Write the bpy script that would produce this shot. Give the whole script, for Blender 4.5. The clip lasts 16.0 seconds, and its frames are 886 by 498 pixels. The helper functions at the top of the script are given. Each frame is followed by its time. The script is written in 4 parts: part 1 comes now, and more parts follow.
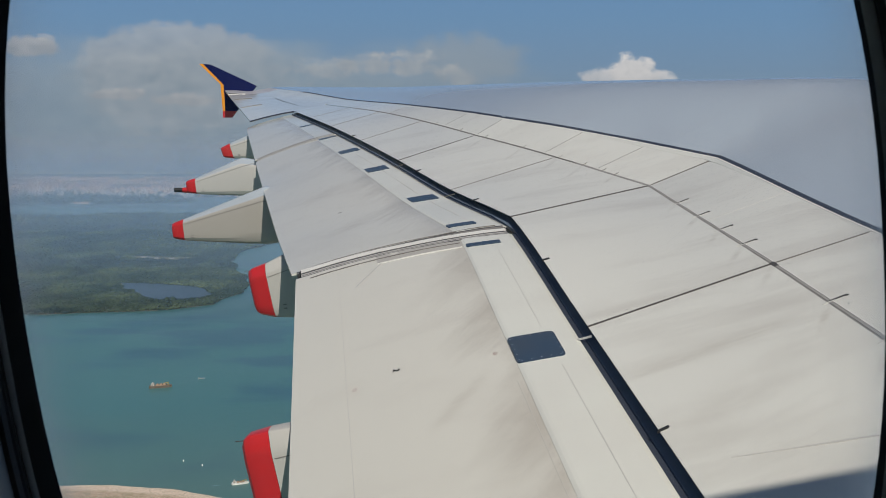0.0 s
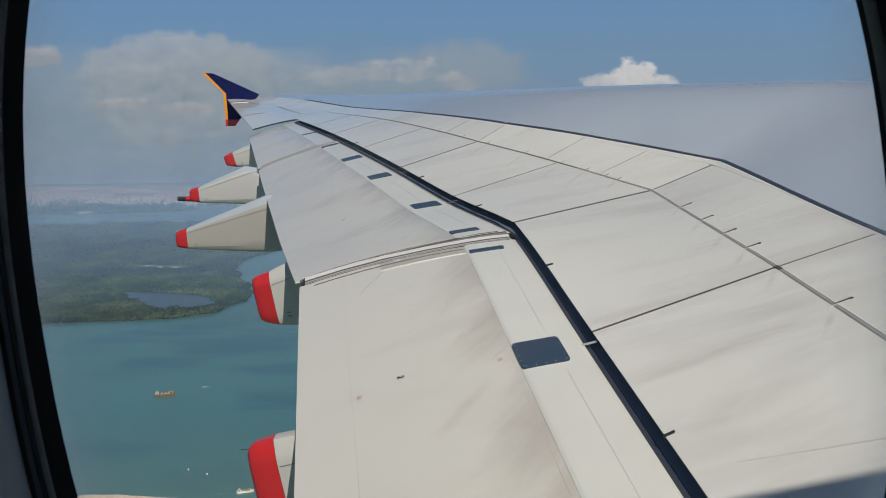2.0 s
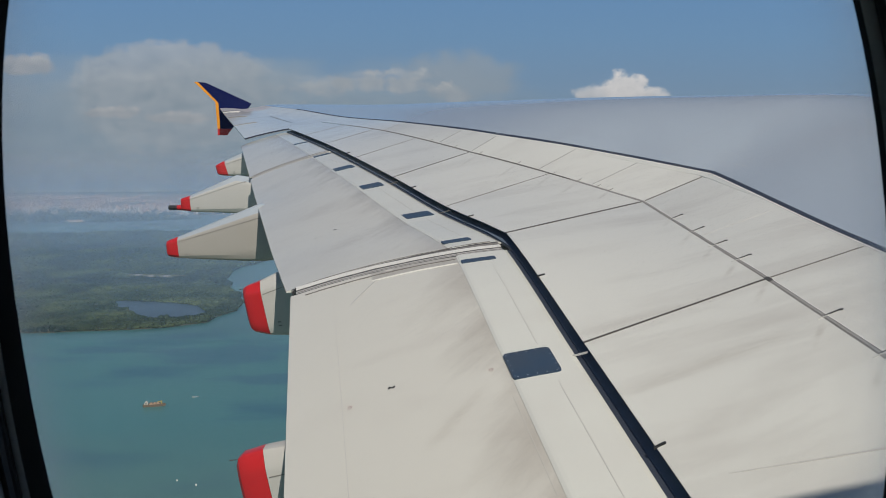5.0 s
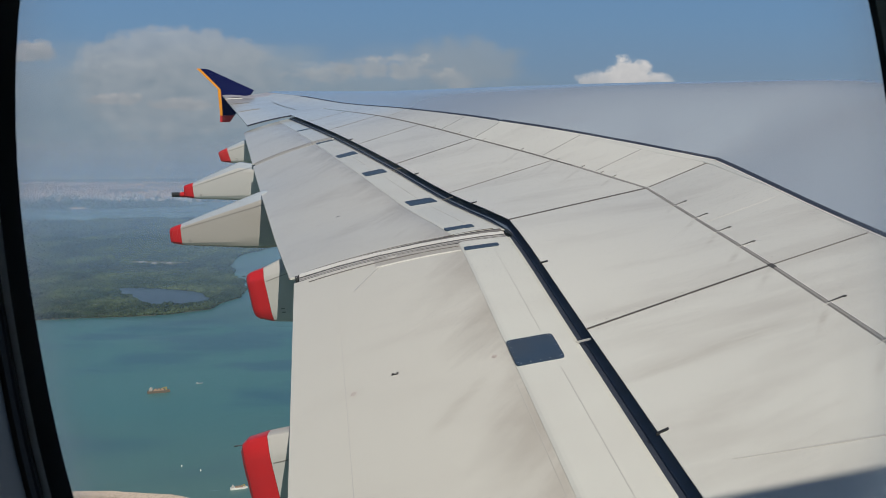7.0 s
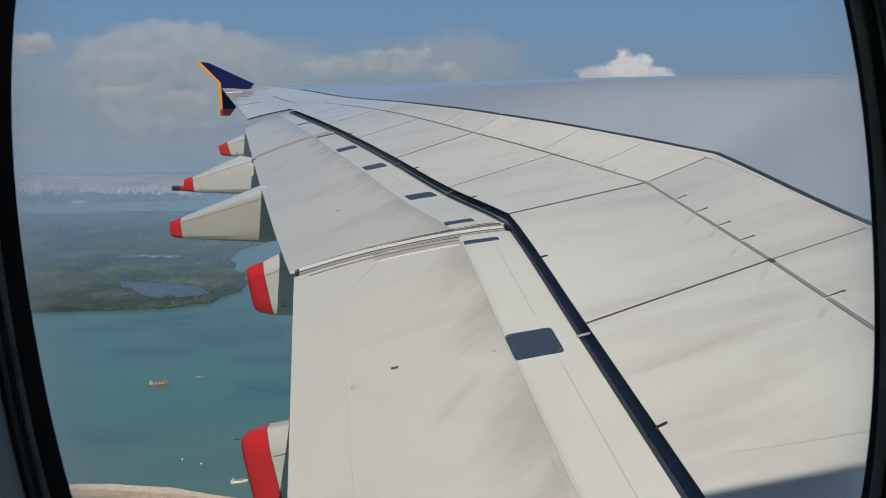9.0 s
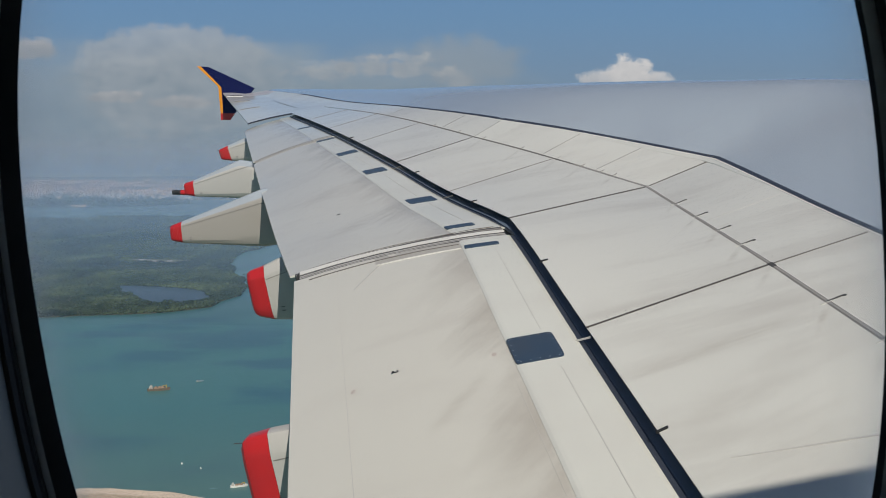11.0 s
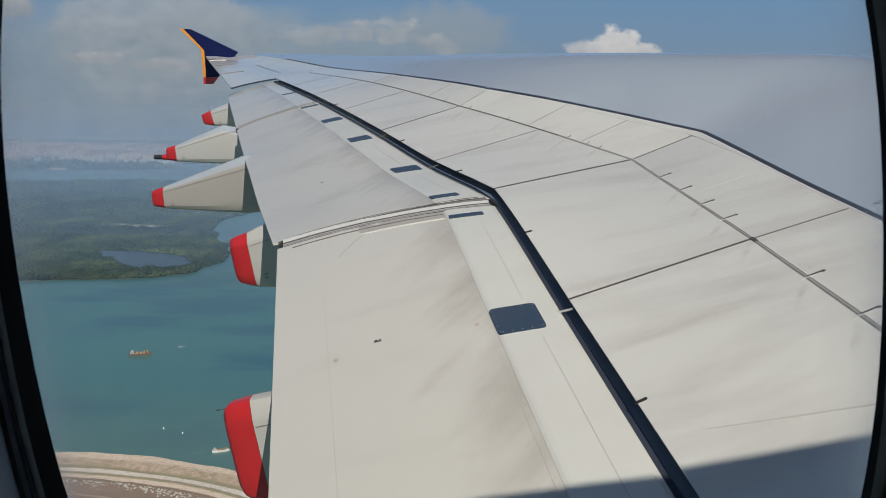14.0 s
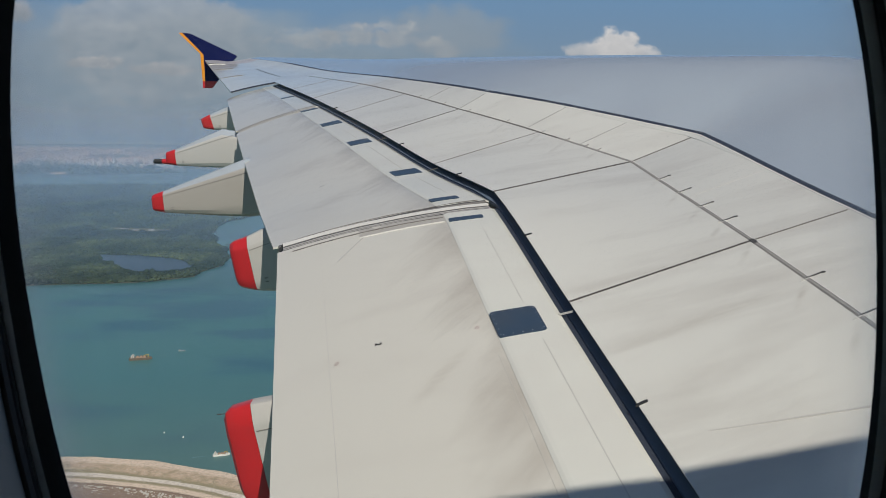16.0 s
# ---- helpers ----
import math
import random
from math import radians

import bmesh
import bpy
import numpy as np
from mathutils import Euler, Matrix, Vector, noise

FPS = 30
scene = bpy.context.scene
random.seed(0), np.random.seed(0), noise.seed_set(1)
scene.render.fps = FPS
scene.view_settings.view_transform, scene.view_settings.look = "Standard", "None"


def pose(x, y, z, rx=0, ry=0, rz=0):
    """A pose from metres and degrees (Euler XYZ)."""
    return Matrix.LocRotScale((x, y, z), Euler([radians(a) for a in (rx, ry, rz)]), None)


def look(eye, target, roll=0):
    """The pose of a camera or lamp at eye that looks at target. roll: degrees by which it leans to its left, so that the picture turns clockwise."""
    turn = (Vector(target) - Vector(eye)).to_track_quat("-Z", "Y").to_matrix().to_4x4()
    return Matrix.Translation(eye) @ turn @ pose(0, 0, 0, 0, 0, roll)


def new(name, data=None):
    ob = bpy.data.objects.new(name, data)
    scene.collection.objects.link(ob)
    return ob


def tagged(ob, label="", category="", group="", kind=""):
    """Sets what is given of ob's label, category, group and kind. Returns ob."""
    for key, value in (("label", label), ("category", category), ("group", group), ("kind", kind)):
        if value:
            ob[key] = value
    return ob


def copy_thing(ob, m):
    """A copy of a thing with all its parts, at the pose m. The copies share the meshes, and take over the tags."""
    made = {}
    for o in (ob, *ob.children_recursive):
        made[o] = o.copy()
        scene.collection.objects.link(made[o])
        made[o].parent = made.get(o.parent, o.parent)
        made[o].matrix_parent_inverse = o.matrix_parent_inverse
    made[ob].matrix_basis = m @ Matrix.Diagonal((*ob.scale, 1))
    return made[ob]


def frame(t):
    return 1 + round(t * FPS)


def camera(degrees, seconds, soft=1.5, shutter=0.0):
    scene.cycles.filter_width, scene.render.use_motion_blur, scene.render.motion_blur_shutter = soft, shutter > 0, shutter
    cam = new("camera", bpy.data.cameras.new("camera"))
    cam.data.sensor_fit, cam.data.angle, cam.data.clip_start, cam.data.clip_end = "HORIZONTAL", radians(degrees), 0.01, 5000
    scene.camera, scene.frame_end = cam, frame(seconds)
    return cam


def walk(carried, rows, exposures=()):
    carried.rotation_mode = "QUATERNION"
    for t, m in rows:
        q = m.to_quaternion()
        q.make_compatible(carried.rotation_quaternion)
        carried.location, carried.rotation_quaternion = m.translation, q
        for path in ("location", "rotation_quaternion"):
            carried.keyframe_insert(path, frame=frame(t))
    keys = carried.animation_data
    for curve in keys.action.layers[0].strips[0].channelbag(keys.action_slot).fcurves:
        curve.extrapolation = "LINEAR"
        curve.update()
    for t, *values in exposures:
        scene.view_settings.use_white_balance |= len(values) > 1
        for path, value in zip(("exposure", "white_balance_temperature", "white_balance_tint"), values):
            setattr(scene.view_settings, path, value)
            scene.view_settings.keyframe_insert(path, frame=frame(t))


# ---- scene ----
# An airliner's wing seen from a cabin window, over a coast with woods, a strait and a far town.
# The eye is the origin of the aircraft's measures: x forward, y outboard, z up; EYE_Z is its height above the sea.
EYE_Z = 80.0

# ---- camera: seconds, x, y, z, pitch, turn, lean ----
cam = camera(60.3, 16.0, soft=0.65)
cam.data.dof.use_dof, cam.data.dof.focus_distance, cam.data.dof.aperture_fstop = True, 14.0, 48.0
PATH = (
    (0.0, 0.0047, 0.0016, -0.0004, -6.561, 0.202, 0.151),
    (0.5, 0.0033, 0.0003, -0.0012, -6.417, 0.171, 0.019),
    (1.0, 0.0008, -0.0020, 0.0004, -6.071, 0.306, -0.342),
    (1.5, 0.0025, -0.0006, 0.0005, -6.007, 0.344, -0.364),
    (2.0, 0.0019, -0.0015, 0.0009, -6.087, 0.443, -0.379),
    (2.5, 0.0017, -0.0012, 0.0011, -6.146, 0.410, -0.351),
    (3.0, 0.0018, 0.0001, 0.0004, -6.019, 0.214, -0.245),
    (3.5, 0.0023, -0.0018, -0.0011, -5.393, -0.297, -0.236),
    (4.0, 0.0025, 0.0015, -0.0031, -5.046, -0.261, 0.016),
    (6.5, 0.0019, 0.0044, -0.0030, -6.086, -0.035, -0.189),
    (7.0, -0.0002, 0.0024, -0.0029, -6.303, 0.041, -0.114),
    (7.5, -0.0014, 0.0009, -0.0064, -6.600, -0.000, 0.000),
    (8.0, 0.0001, -0.0010, 0.0002, -6.680, 0.107, -0.105),
    (8.5, 0.0035, -0.0041, -0.0008, -6.760, 0.117, -0.151),
    (9.0, 0.0045, -0.0036, -0.0013, -6.747, 0.057, -0.019),
    (11.5, 0.0016, -0.0021, -0.0038, -6.126, 0.074, 0.007),
    (12.0, 0.0017, -0.0016, -0.0026, -5.802, 0.027, 0.568),
    (12.5, -0.0038, -0.0010, -0.0030, -5.767, 0.103, 0.774),
    (13.0, -0.0029, 0.0013, -0.0025, -6.123, -0.063, 0.908),
    (13.5, -0.0014, 0.0018, 0.0018, -6.544, -0.415, 0.960),
    (14.0, -0.0025, 0.0031, 0.0037, -8.722, -1.180, 1.010),
    (14.5, -0.0032, 0.0038, 0.0031, -9.249, -1.283, 0.950),
    (15.0, -0.0032, 0.0022, 0.0058, -9.513, -1.232, 0.755),
    (15.5, -0.0046, 0.0001, 0.0055, -9.778, -1.104, 0.728),
    (16.0, -0.0032, -0.0007, 0.0098, -8.524, -1.183, 0.730),
)
walk(cam, [(t, pose(x, y, EYE_Z + z, 90 + p, 0, turn) @ pose(0, 0, 0, 0, 0, lean)) for t, x, y, z, p, turn, lean in PATH],
     exposures=((0.0, 0.0), (16.0, 0.0)))

# ---- world and sun ----
SUN_FROM = Vector((0.28, -0.70, 0.752)).normalized()
world = bpy.data.worlds.new("sky")
scene.world = world
world.use_nodes = True
wn = world.node_tree.nodes
sky = wn.new("ShaderNodeTexSky")
sky.sky_type, sky.sun_disc = "NISHITA", False
sky.sun_elevation = math.asin(SUN_FROM.z)
sky.sun_rotation = math.atan2(SUN_FROM.x, SUN_FROM.y)
sky.dust_density, sky.air_density, sky.ozone_density, sky.altitude = 0.8, 1.0, 3.0, 500
wn["Background"].inputs["Strength"].default_value = 0.064
world.node_tree.links.new(sky.outputs[0], wn["Background"].inputs["Color"])

sun_data = bpy.data.lights.new("sun", "SUN")
sun_data.energy, sun_data.angle, sun_data.color = 3.48, radians(0.53), (1.0, 0.961, 0.90)
sun = new("sun", sun_data)
sun.matrix_world = look(SUN_FROM * 50 + Vector((0, 0, EYE_Z)), (0, 0, EYE_Z))


# ---- materials ----
class Nodes:
    """A small writer of node trees."""

    def __init__(self, name):
        self.mat = bpy.data.materials.new(name)
        self.mat.use_nodes = True
        self.tree = self.mat.node_tree
        self.bsdf = self.tree.nodes["Principled BSDF"]
        self.out = self.tree.nodes["Material Output"]

    def add(self, kind, **values):
        n = self.tree.nodes.new(kind)
        for k, v in values.items():
            n.inputs[k.replace("_", " ")].default_value = v
        return n

    def link(self, a, b):
        self.tree.links.new(a, b)

    def coords(self, scale=(1, 1, 1), kind="Object"):
        tc = self.tree.nodes.new("ShaderNodeTexCoord")
        mp = self.add("ShaderNodeMapping", Scale=scale)
        self.link(tc.outputs[kind], mp.inputs["Vector"])
        return mp.outputs[0]

    def noise(self, scale, detail=4.0, stretch=(1, 1, 1), rough=0.55, distort=0.0):
        n = self.add("ShaderNodeTexNoise", Scale=scale, Detail=detail, Roughness=rough, Distortion=distort)
        self.link(self.coords(stretch), n.inputs["Vector"])
        return n.outputs["Fac"]

    def ramp(self, fac, stops):
        r = self.tree.nodes.new("ShaderNodeValToRGB")
        els = r.color_ramp.elements
        while len(els) < len(stops):
            els.new(0.5)
        for e, (p, c) in zip(els, stops):
            e.position = p
            e.color = (*c, 1) if isinstance(c, tuple) else (c, c, c, 1)
        self.link(fac, r.inputs[0])
        return r.outputs[0]

    def mix(self, fac, a, b, mode="MIX"):
        m = self.tree.nodes.new("ShaderNodeMix")
        m.data_type, m.blend_type = "RGBA", mode
        for sock, v in ((m.inputs[0], fac), (m.inputs[6], a), (m.inputs[7], b)):
            if isinstance(v, bpy.types.NodeSocket):
                self.link(v, sock)
            elif isinstance(v, tuple):
                sock.default_value = (*v, 1)
            else:
                sock.default_value = v
        return m.outputs[2]

    def math(self, op, a, b=0.0):
        m = self.tree.nodes.new("ShaderNodeMath")
        m.operation = op
        for sock, v in zip(m.inputs, (a, b)):
            if isinstance(v, bpy.types.NodeSocket):
                self.link(v, sock)
            else:
                sock.default_value = v
        return m.outputs[0]

    def bump(self, height, strength, distance):
        b = self.add("ShaderNodeBump", Strength=strength, Distance=distance)
        self.link(height, b.inputs["Height"])
        self.link(b.outputs[0], self.bsdf.inputs["Normal"])

    def done(self, color, rough=0.5, metal=0.0, spec=0.5, coat=0.0):
        b = self.bsdf
        for key, v in (("Base Color", color), ("Roughness", rough), ("Metallic", metal), ("Specular IOR Level", spec), ("Coat Weight", coat)):
            if isinstance(v, bpy.types.NodeSocket):
                self.link(v, b.inputs[key])
            else:
                b.inputs[key].default_value = (*v, 1) if isinstance(v, tuple) else v
        return self.mat


def paint(name, color, rough=0.35, wear=0.12, streak=(0.5, 3.0, 1.0), dirt=None, coat=0.0, amount=0.5, smudges=(), seams=()):
    """Paint with grain, cloudy fading and streaks of dirt; smudges are oil stains: x, y, half length, half width, turn."""
    n = Nodes(name)
    dirt = dirt or tuple(c * 0.7 for c in color)
    grain = n.noise(40, 3)
    cloud = n.noise(0.6, 5)
    run = n.noise(1.0, 8, streak, 0.66, 0.25)
    stain = n.ramp(run, ((0.50, 0.0), (0.78, 1.0)))
    base = n.mix(n.math("MULTIPLY", grain, wear), color, tuple(c * 0.82 for c in color))
    base = n.mix(n.math("MULTIPLY", cloud, wear * 1.5), base, tuple(c * 0.86 for c in color))
    base = n.mix(n.math("MULTIPLY", stain, amount), base, dirt)
    if smudges:
        sp = n.tree.nodes.new("ShaderNodeSeparateXYZ")
        n.link(n.coords(), sp.inputs[0])
        total = None
        for x, y, lx, ly, turn in smudges:
            c, s = math.cos(radians(turn)), math.sin(radians(turn))
            dx, dy = n.math("SUBTRACT", sp.outputs[0], x), n.math("SUBTRACT", sp.outputs[1], y)
            a = n.math("ADD", n.math("MULTIPLY", dx, c / lx), n.math("MULTIPLY", dy, s / lx))
            b = n.math("ADD", n.math("MULTIPLY", dx, -s / ly), n.math("MULTIPLY", dy, c / ly))
            d = n.math("SUBTRACT", 1.0, n.math("ADD", n.math("MULTIPLY", a, a), n.math("MULTIPLY", b, b)))
            d = n.math("MAXIMUM", d, 0.0)
            d = n.math("MULTIPLY", d, d)
            total = d if total is None else n.math("MAXIMUM", total, d)
        worn = n.math("MULTIPLY", total, n.ramp(n.noise(2.6, 8, (0.6, 4.0, 1), 0.7), ((0.38, 0.15), (0.62, 1.0))))
        base = n.mix(n.math("MULTIPLY", worn, 0.42), base, (0.40, 0.345, 0.27))
    if seams:
        sp = n.tree.nodes.new("ShaderNodeSeparateXYZ")
        n.link(n.coords(), sp.inputs[0])
        x, y = sp.outputs[0], sp.outputs[1]
        (a0, b0), (a1, b1), split = seams
        outer = n.math("GREATER_THAN", y, split)
        line = n.math("ADD", n.math("ADD", n.math("MULTIPLY", y, b0), a0), n.math("MULTIPLY", outer, n.math("ADD", n.math("MULTIPLY", y, b1 - b0), a1 - a0)))
        aft = n.math("MAXIMUM", n.math("SUBTRACT", line, x), 0.0)
        cb = n.tree.nodes.new("ShaderNodeCombineXYZ")
        n.link(n.math("MULTIPLY", n.math("ADD", n.math("MULTIPLY", x, 0.62), n.math("MULTIPLY", y, 0.78)), 0.16), cb.inputs[0])
        n.link(n.math("SUBTRACT", n.math("MULTIPLY", x, 0.78), n.math("MULTIPLY", y, 0.62)), cb.inputs[1])
        fan = n.add("ShaderNodeTexNoise", Scale=1.5, Detail=5.0, Roughness=0.62)
        n.link(cb.outputs[0], fan.inputs["Vector"])
        fan = n.ramp(fan.outputs["Fac"], ((0.36, 0.0), (0.66, 1.0)))
        reach = n.math("ADD", 0.16, n.math("MULTIPLY", fan, 0.95))
        film = n.math("MAXIMUM", n.math("SUBTRACT", 1.0, n.math("DIVIDE", aft, reach)), 0.0)
        film = n.math("MULTIPLY", n.math("POWER", film, 1.4), n.math("ADD", 0.35, n.math("MULTIPLY", fan, 0.65)))
        film = n.math("MULTIPLY", film, n.ramp(n.noise(1.7, 6, (1, 1, 1), 0.6), ((0.3, 0.45), (0.65, 1.0))))
        base = n.mix(n.math("MULTIPLY", film, 0.85), base, (0.37, 0.32, 0.255))
    n.bump(n.noise(3.0, 3), 0.06, 0.01)
    n.bsdf.inputs["Coat Roughness"].default_value = 0.13
    n.bsdf.inputs["Coat IOR"].default_value = 1.68
    return n.done(base, rough, 0.0, 0.5, coat)


WING_SMUDGES = ((3.34, 5.7, 0.34, 0.05, 55), (3.29, 6.51, 0.34, 0.05, 55), (3.22, 7.56, 0.34, 0.05, 55), (3.17, 8.26, 0.34, 0.05, 55),
                (3.13, 8.87, 0.34, 0.05, 55), (3.08, 9.53, 0.34, 0.05, 55), (3.06, 10.29, 0.238, 0.05, 55), (2.57, 12.12, 0.35, 0.06, 55),
                (2.13, 12.81, 0.5, 0.06, 55), (1.81, 13.48, 0.5, 0.06, 55), (1.26, 14.48, 0.5, 0.06, 55), (0.59, 15.71, 0.5, 0.06, 55),
                (2.4, 6.6, 1.5, 0.13, 4))
FLAP_SMUDGES = ((-1.5, 12.6, 0.9, 0.35, 45), (-2.3, 15.0, 0.9, 0.35, 45), (-1.95, 15.15, 0.55, 0.05, 53), (-0.98, 12.66, 0.5, 0.05, 53), (-2.75, 17.4, 0.5, 0.05, 53),
                (-0.62, 11.7, 0.4, 0.06, 60), (-3.5, 19.5, 0.5, 0.06, 53), (0.15, 6.9, 0.6, 0.12, 53))
# straight lines of the flaps' crease, inner and outer flap: x = a + b y
CREASE_LINES = ((1.781, -0.1478), (4.355, -0.3833), 10.8)
WHITE = paint("wing_white_paint", (0.77, 0.742, 0.648), 0.38, 0.14, (0.22, 1.3, 0.4), (0.52, 0.475, 0.405), 1.0, 0.75, WING_SMUDGES)
FLAP_WHITE = paint("flap_white_paint", (0.71, 0.673, 0.575), 0.36, 0.14, (0.35, 1.1, 0.3), (0.52, 0.47, 0.40), 1.0, 0.5, FLAP_SMUDGES, CREASE_LINES)
NOSE_WHITE = paint("flap_nose_paint", (0.745, 0.725, 0.63), 0.36, 0.10, (0.35, 1.1, 0.3), (0.60, 0.55, 0.48), 1.0, 0.45)
EDGE_WHITE = paint("bright_edge_paint", (0.74, 0.71, 0.64), 0.35, 0.1, (0.3, 2, 1), (0.45, 0.40, 0.34), 0.0, 0.35)
# darker copy of the fairing paint: one fairing's brownish shade put into colour
DIM_BROWN = paint("dim_brown_paint", (0.40, 0.365, 0.315), 0.35, 0.16, (0.5, 1, 1.2), (0.33, 0.29, 0.23), 0.0, 0.5)
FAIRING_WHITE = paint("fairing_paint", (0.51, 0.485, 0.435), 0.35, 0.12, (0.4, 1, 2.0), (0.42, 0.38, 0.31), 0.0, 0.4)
# bluish copy of the fairing paint: skylight on the tops put into colour
FAIRING_SKYLIT = paint("fairing_skylit_paint", (0.42, 0.455, 0.475), 0.3, 0.12, (0.5, 1, 1.2), (0.38, 0.37, 0.35), 0.8, 0.4)
GREY = paint("wing_box_grey_paint", (0.425, 0.472, 0.512), 0.24, 0.10, (0.12, 0.5, 0.4), (0.35, 0.355, 0.37), 0.8, 0.40)
TIP_GREY = paint("tip_grey_paint", (0.42, 0.40, 0.40), 0.35, 0.1)
NAVY_PATCH = paint("navy_wear_plate", (0.042, 0.068, 0.104), 0.30, 0.3, (1, 2, 1), (0.09, 0.085, 0.08), 0.0, 0.4)
NAVY = paint("navy_paint", (0.006, 0.010, 0.066), 0.4, 0.1, (1, 1, 1), (0.010, 0.012, 0.06), 0.0, 0.2)
NAVY.node_tree.nodes["Principled BSDF"].inputs["Specular IOR Level"].default_value = 0.2
RED = paint("red_paint", (0.56, 0.022, 0.024), 0.32, 0.12, (1, 1, 2), (0.32, 0.03, 0.03), 0.1, 0.3)
ORANGE = paint("orange_paint", (0.83, 0.30, 0.02), 0.35, 0.1, (1, 1, 1), (0.6, 0.24, 0.05), 0.0, 0.2)
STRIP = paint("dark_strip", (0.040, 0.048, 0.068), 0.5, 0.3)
GAP_SHADE = paint("gap_shade", (0.12, 0.155, 0.20), 0.5, 0.3, (0.5, 4, 1), (0.045, 0.045, 0.05), 0.0, 0.5)
COVE_SHADE = paint("flap_cove_shade", (0.13, 0.175, 0.225), 0.45, 0.3)
SEAL = paint("dark_seal", (0.07, 0.065, 0.06), 0.6, 0.3)
METAL = paint("bare_metal", (0.55, 0.55, 0.54), 0.32, 0.2)
METAL.node_tree.nodes["Principled BSDF"].inputs["Metallic"].default_value = 0.8
RUBBER = paint("gasket_rubber", (0.078, 0.080, 0.085), 0.85, 0.3)
RUBBER.node_tree.nodes["Principled BSDF"].inputs["Specular IOR Level"].default_value = 0.08
BEZEL = paint("window_bezel_plastic", (0.62, 0.65, 0.67), 0.6, 0.2)
LINING = paint("cabin_lining", (0.36, 0.385, 0.42), 0.6, 0.2)
CARPET = paint("cabin_carpet", (0.26, 0.27, 0.30), 0.9, 0.3)
SKIN = paint("fuselage_paint", (0.72, 0.72, 0.70), 0.35, 0.1)
BOAT_HOUSE = paint("boat_house_paint", (0.50, 0.47, 0.40), 0.6, 0.2)
INK = paint("marking_ink", (0.02, 0.02, 0.02), 0.6, 0.2)
JOINT = paint("brown_joint", (0.17, 0.15, 0.125), 0.6, 0.3)
DARK_JOINT = paint("dark_joint", (0.11, 0.095, 0.08), 0.6, 0.4)
FINE_LINE = paint("fine_joint", (0.47, 0.44, 0.39), 0.5, 0.2)
LIGHT_LINE = paint("faint_joint", (0.44, 0.42, 0.385), 0.5, 0.2)
DUST_LINE = paint("dusty_joint", (0.23, 0.21, 0.185), 0.6, 0.3)
SEAM_FAINT = paint("faint_seam", (0.54, 0.51, 0.455), 0.5, 0.2)
HOOK_PALE = paint("hinge_arm_paint", (0.58, 0.56, 0.51), 0.5, 0.2)
HINGE_GREY = paint("hinge_seal_grey", (0.33, 0.31, 0.28), 0.6, 0.3)
END_STRIP = paint("flap_end_strip_paint", (0.42, 0.395, 0.35), 0.5, 0.3, (3, 6, 1), (0.34, 0.31, 0.27), 0.0, 0.6)
RED_INK = paint("red_marking_ink", (0.27, 0.12, 0.10), 0.6, 0.2)


# ---- building helpers ----
def mesh_ob(name, verts, faces, material, smooth=False):
    me = bpy.data.meshes.new(name)
    me.from_pydata([tuple(v) for v in verts], [], faces)
    me.materials.append(material)
    bm = bmesh.new()
    bm.from_mesh(me)
    bmesh.ops.recalc_face_normals(bm, faces=bm.faces)
    bm.to_mesh(me)
    bm.free()
    if smooth:
        me.shade_smooth()
        me.set_sharp_from_angle(angle=radians(20))
    return new(name, me)


def under(ob, parent, label=""):
    ob.parent = parent
    return tagged(ob, label)


def loft(name, rings, material, parent, label="", smooth=True, caps=True):
    """A closed solid through rings of equal point count."""
    n = len(rings[0])
    verts = [p for r in rings for p in r]
    faces = [(i * n + j, i * n + (j + 1) % n, (i + 1) * n + (j + 1) % n, (i + 1) * n + j)
             for i in range(len(rings) - 1) for j in range(n)]
    if caps:
        faces += [tuple(range(n)), tuple(range((len(rings) - 1) * n, len(rings) * n))]
    ob = mesh_ob(name, verts, faces, material, smooth)
    return under(ob, parent, label) if parent else tagged(ob, label)


def slab(name, top, thick, material, parent, label="", smooth=True):
    """A sheet of a grid of top points (rows of equal length), given thickness downwards."""
    rows, cols = len(top), len(top[0])
    up = [tuple(p) for r in top for p in r]
    deep = thick if isinstance(thick, (list, tuple)) else [thick] * cols
    dn = [(x, y, z - deep[i % cols]) for i, (x, y, z) in enumerate(up)]
    k = rows * cols
    faces = []
    for i in range(rows - 1):
        for j in range(cols - 1):
            q = (i * cols + j, i * cols + j + 1, (i + 1) * cols + j + 1, (i + 1) * cols + j)
            faces += [q, tuple(a + k for a in reversed(q))]
    rim = [j for j in range(cols)] + [i * cols + cols - 1 for i in range(1, rows)] \
        + [(rows - 1) * cols + j for j in range(cols - 2, -1, -1)] + [i * cols for i in range(rows - 2, 0, -1)]
    faces += [(a, b, b + k, a + k) for a, b in zip(rim, rim[1:] + rim[:1])]
    ob = mesh_ob(name, up + dn, faces, material, smooth)
    return under(ob, parent, label) if parent else tagged(ob, label)


def box_mesh(size, at=(0, 0, 0)):
    x, y, z = (s / 2 for s in size)
    v = [(sx * x + at[0], sy * y + at[1], sz * z + at[2]) for sx in (-1, 1) for sy in (-1, 1) for sz in (-1, 1)]
    return v, [(0, 1, 3, 2), (4, 6, 7, 5), (0, 4, 5, 1), (2, 3, 7, 6), (0, 2, 6, 4), (1, 5, 7, 3)]


# ---- the wing's shape ----
# stations along the spoilers' rear line: y, height, sweep of the ribs
SPINE = ((-2.6, -4.25, 0.14), (5, -2.29, 0.14), (7.5, -1.65, 0.14), (11, -0.79, 0.27), (13, -0.5, 0.407),
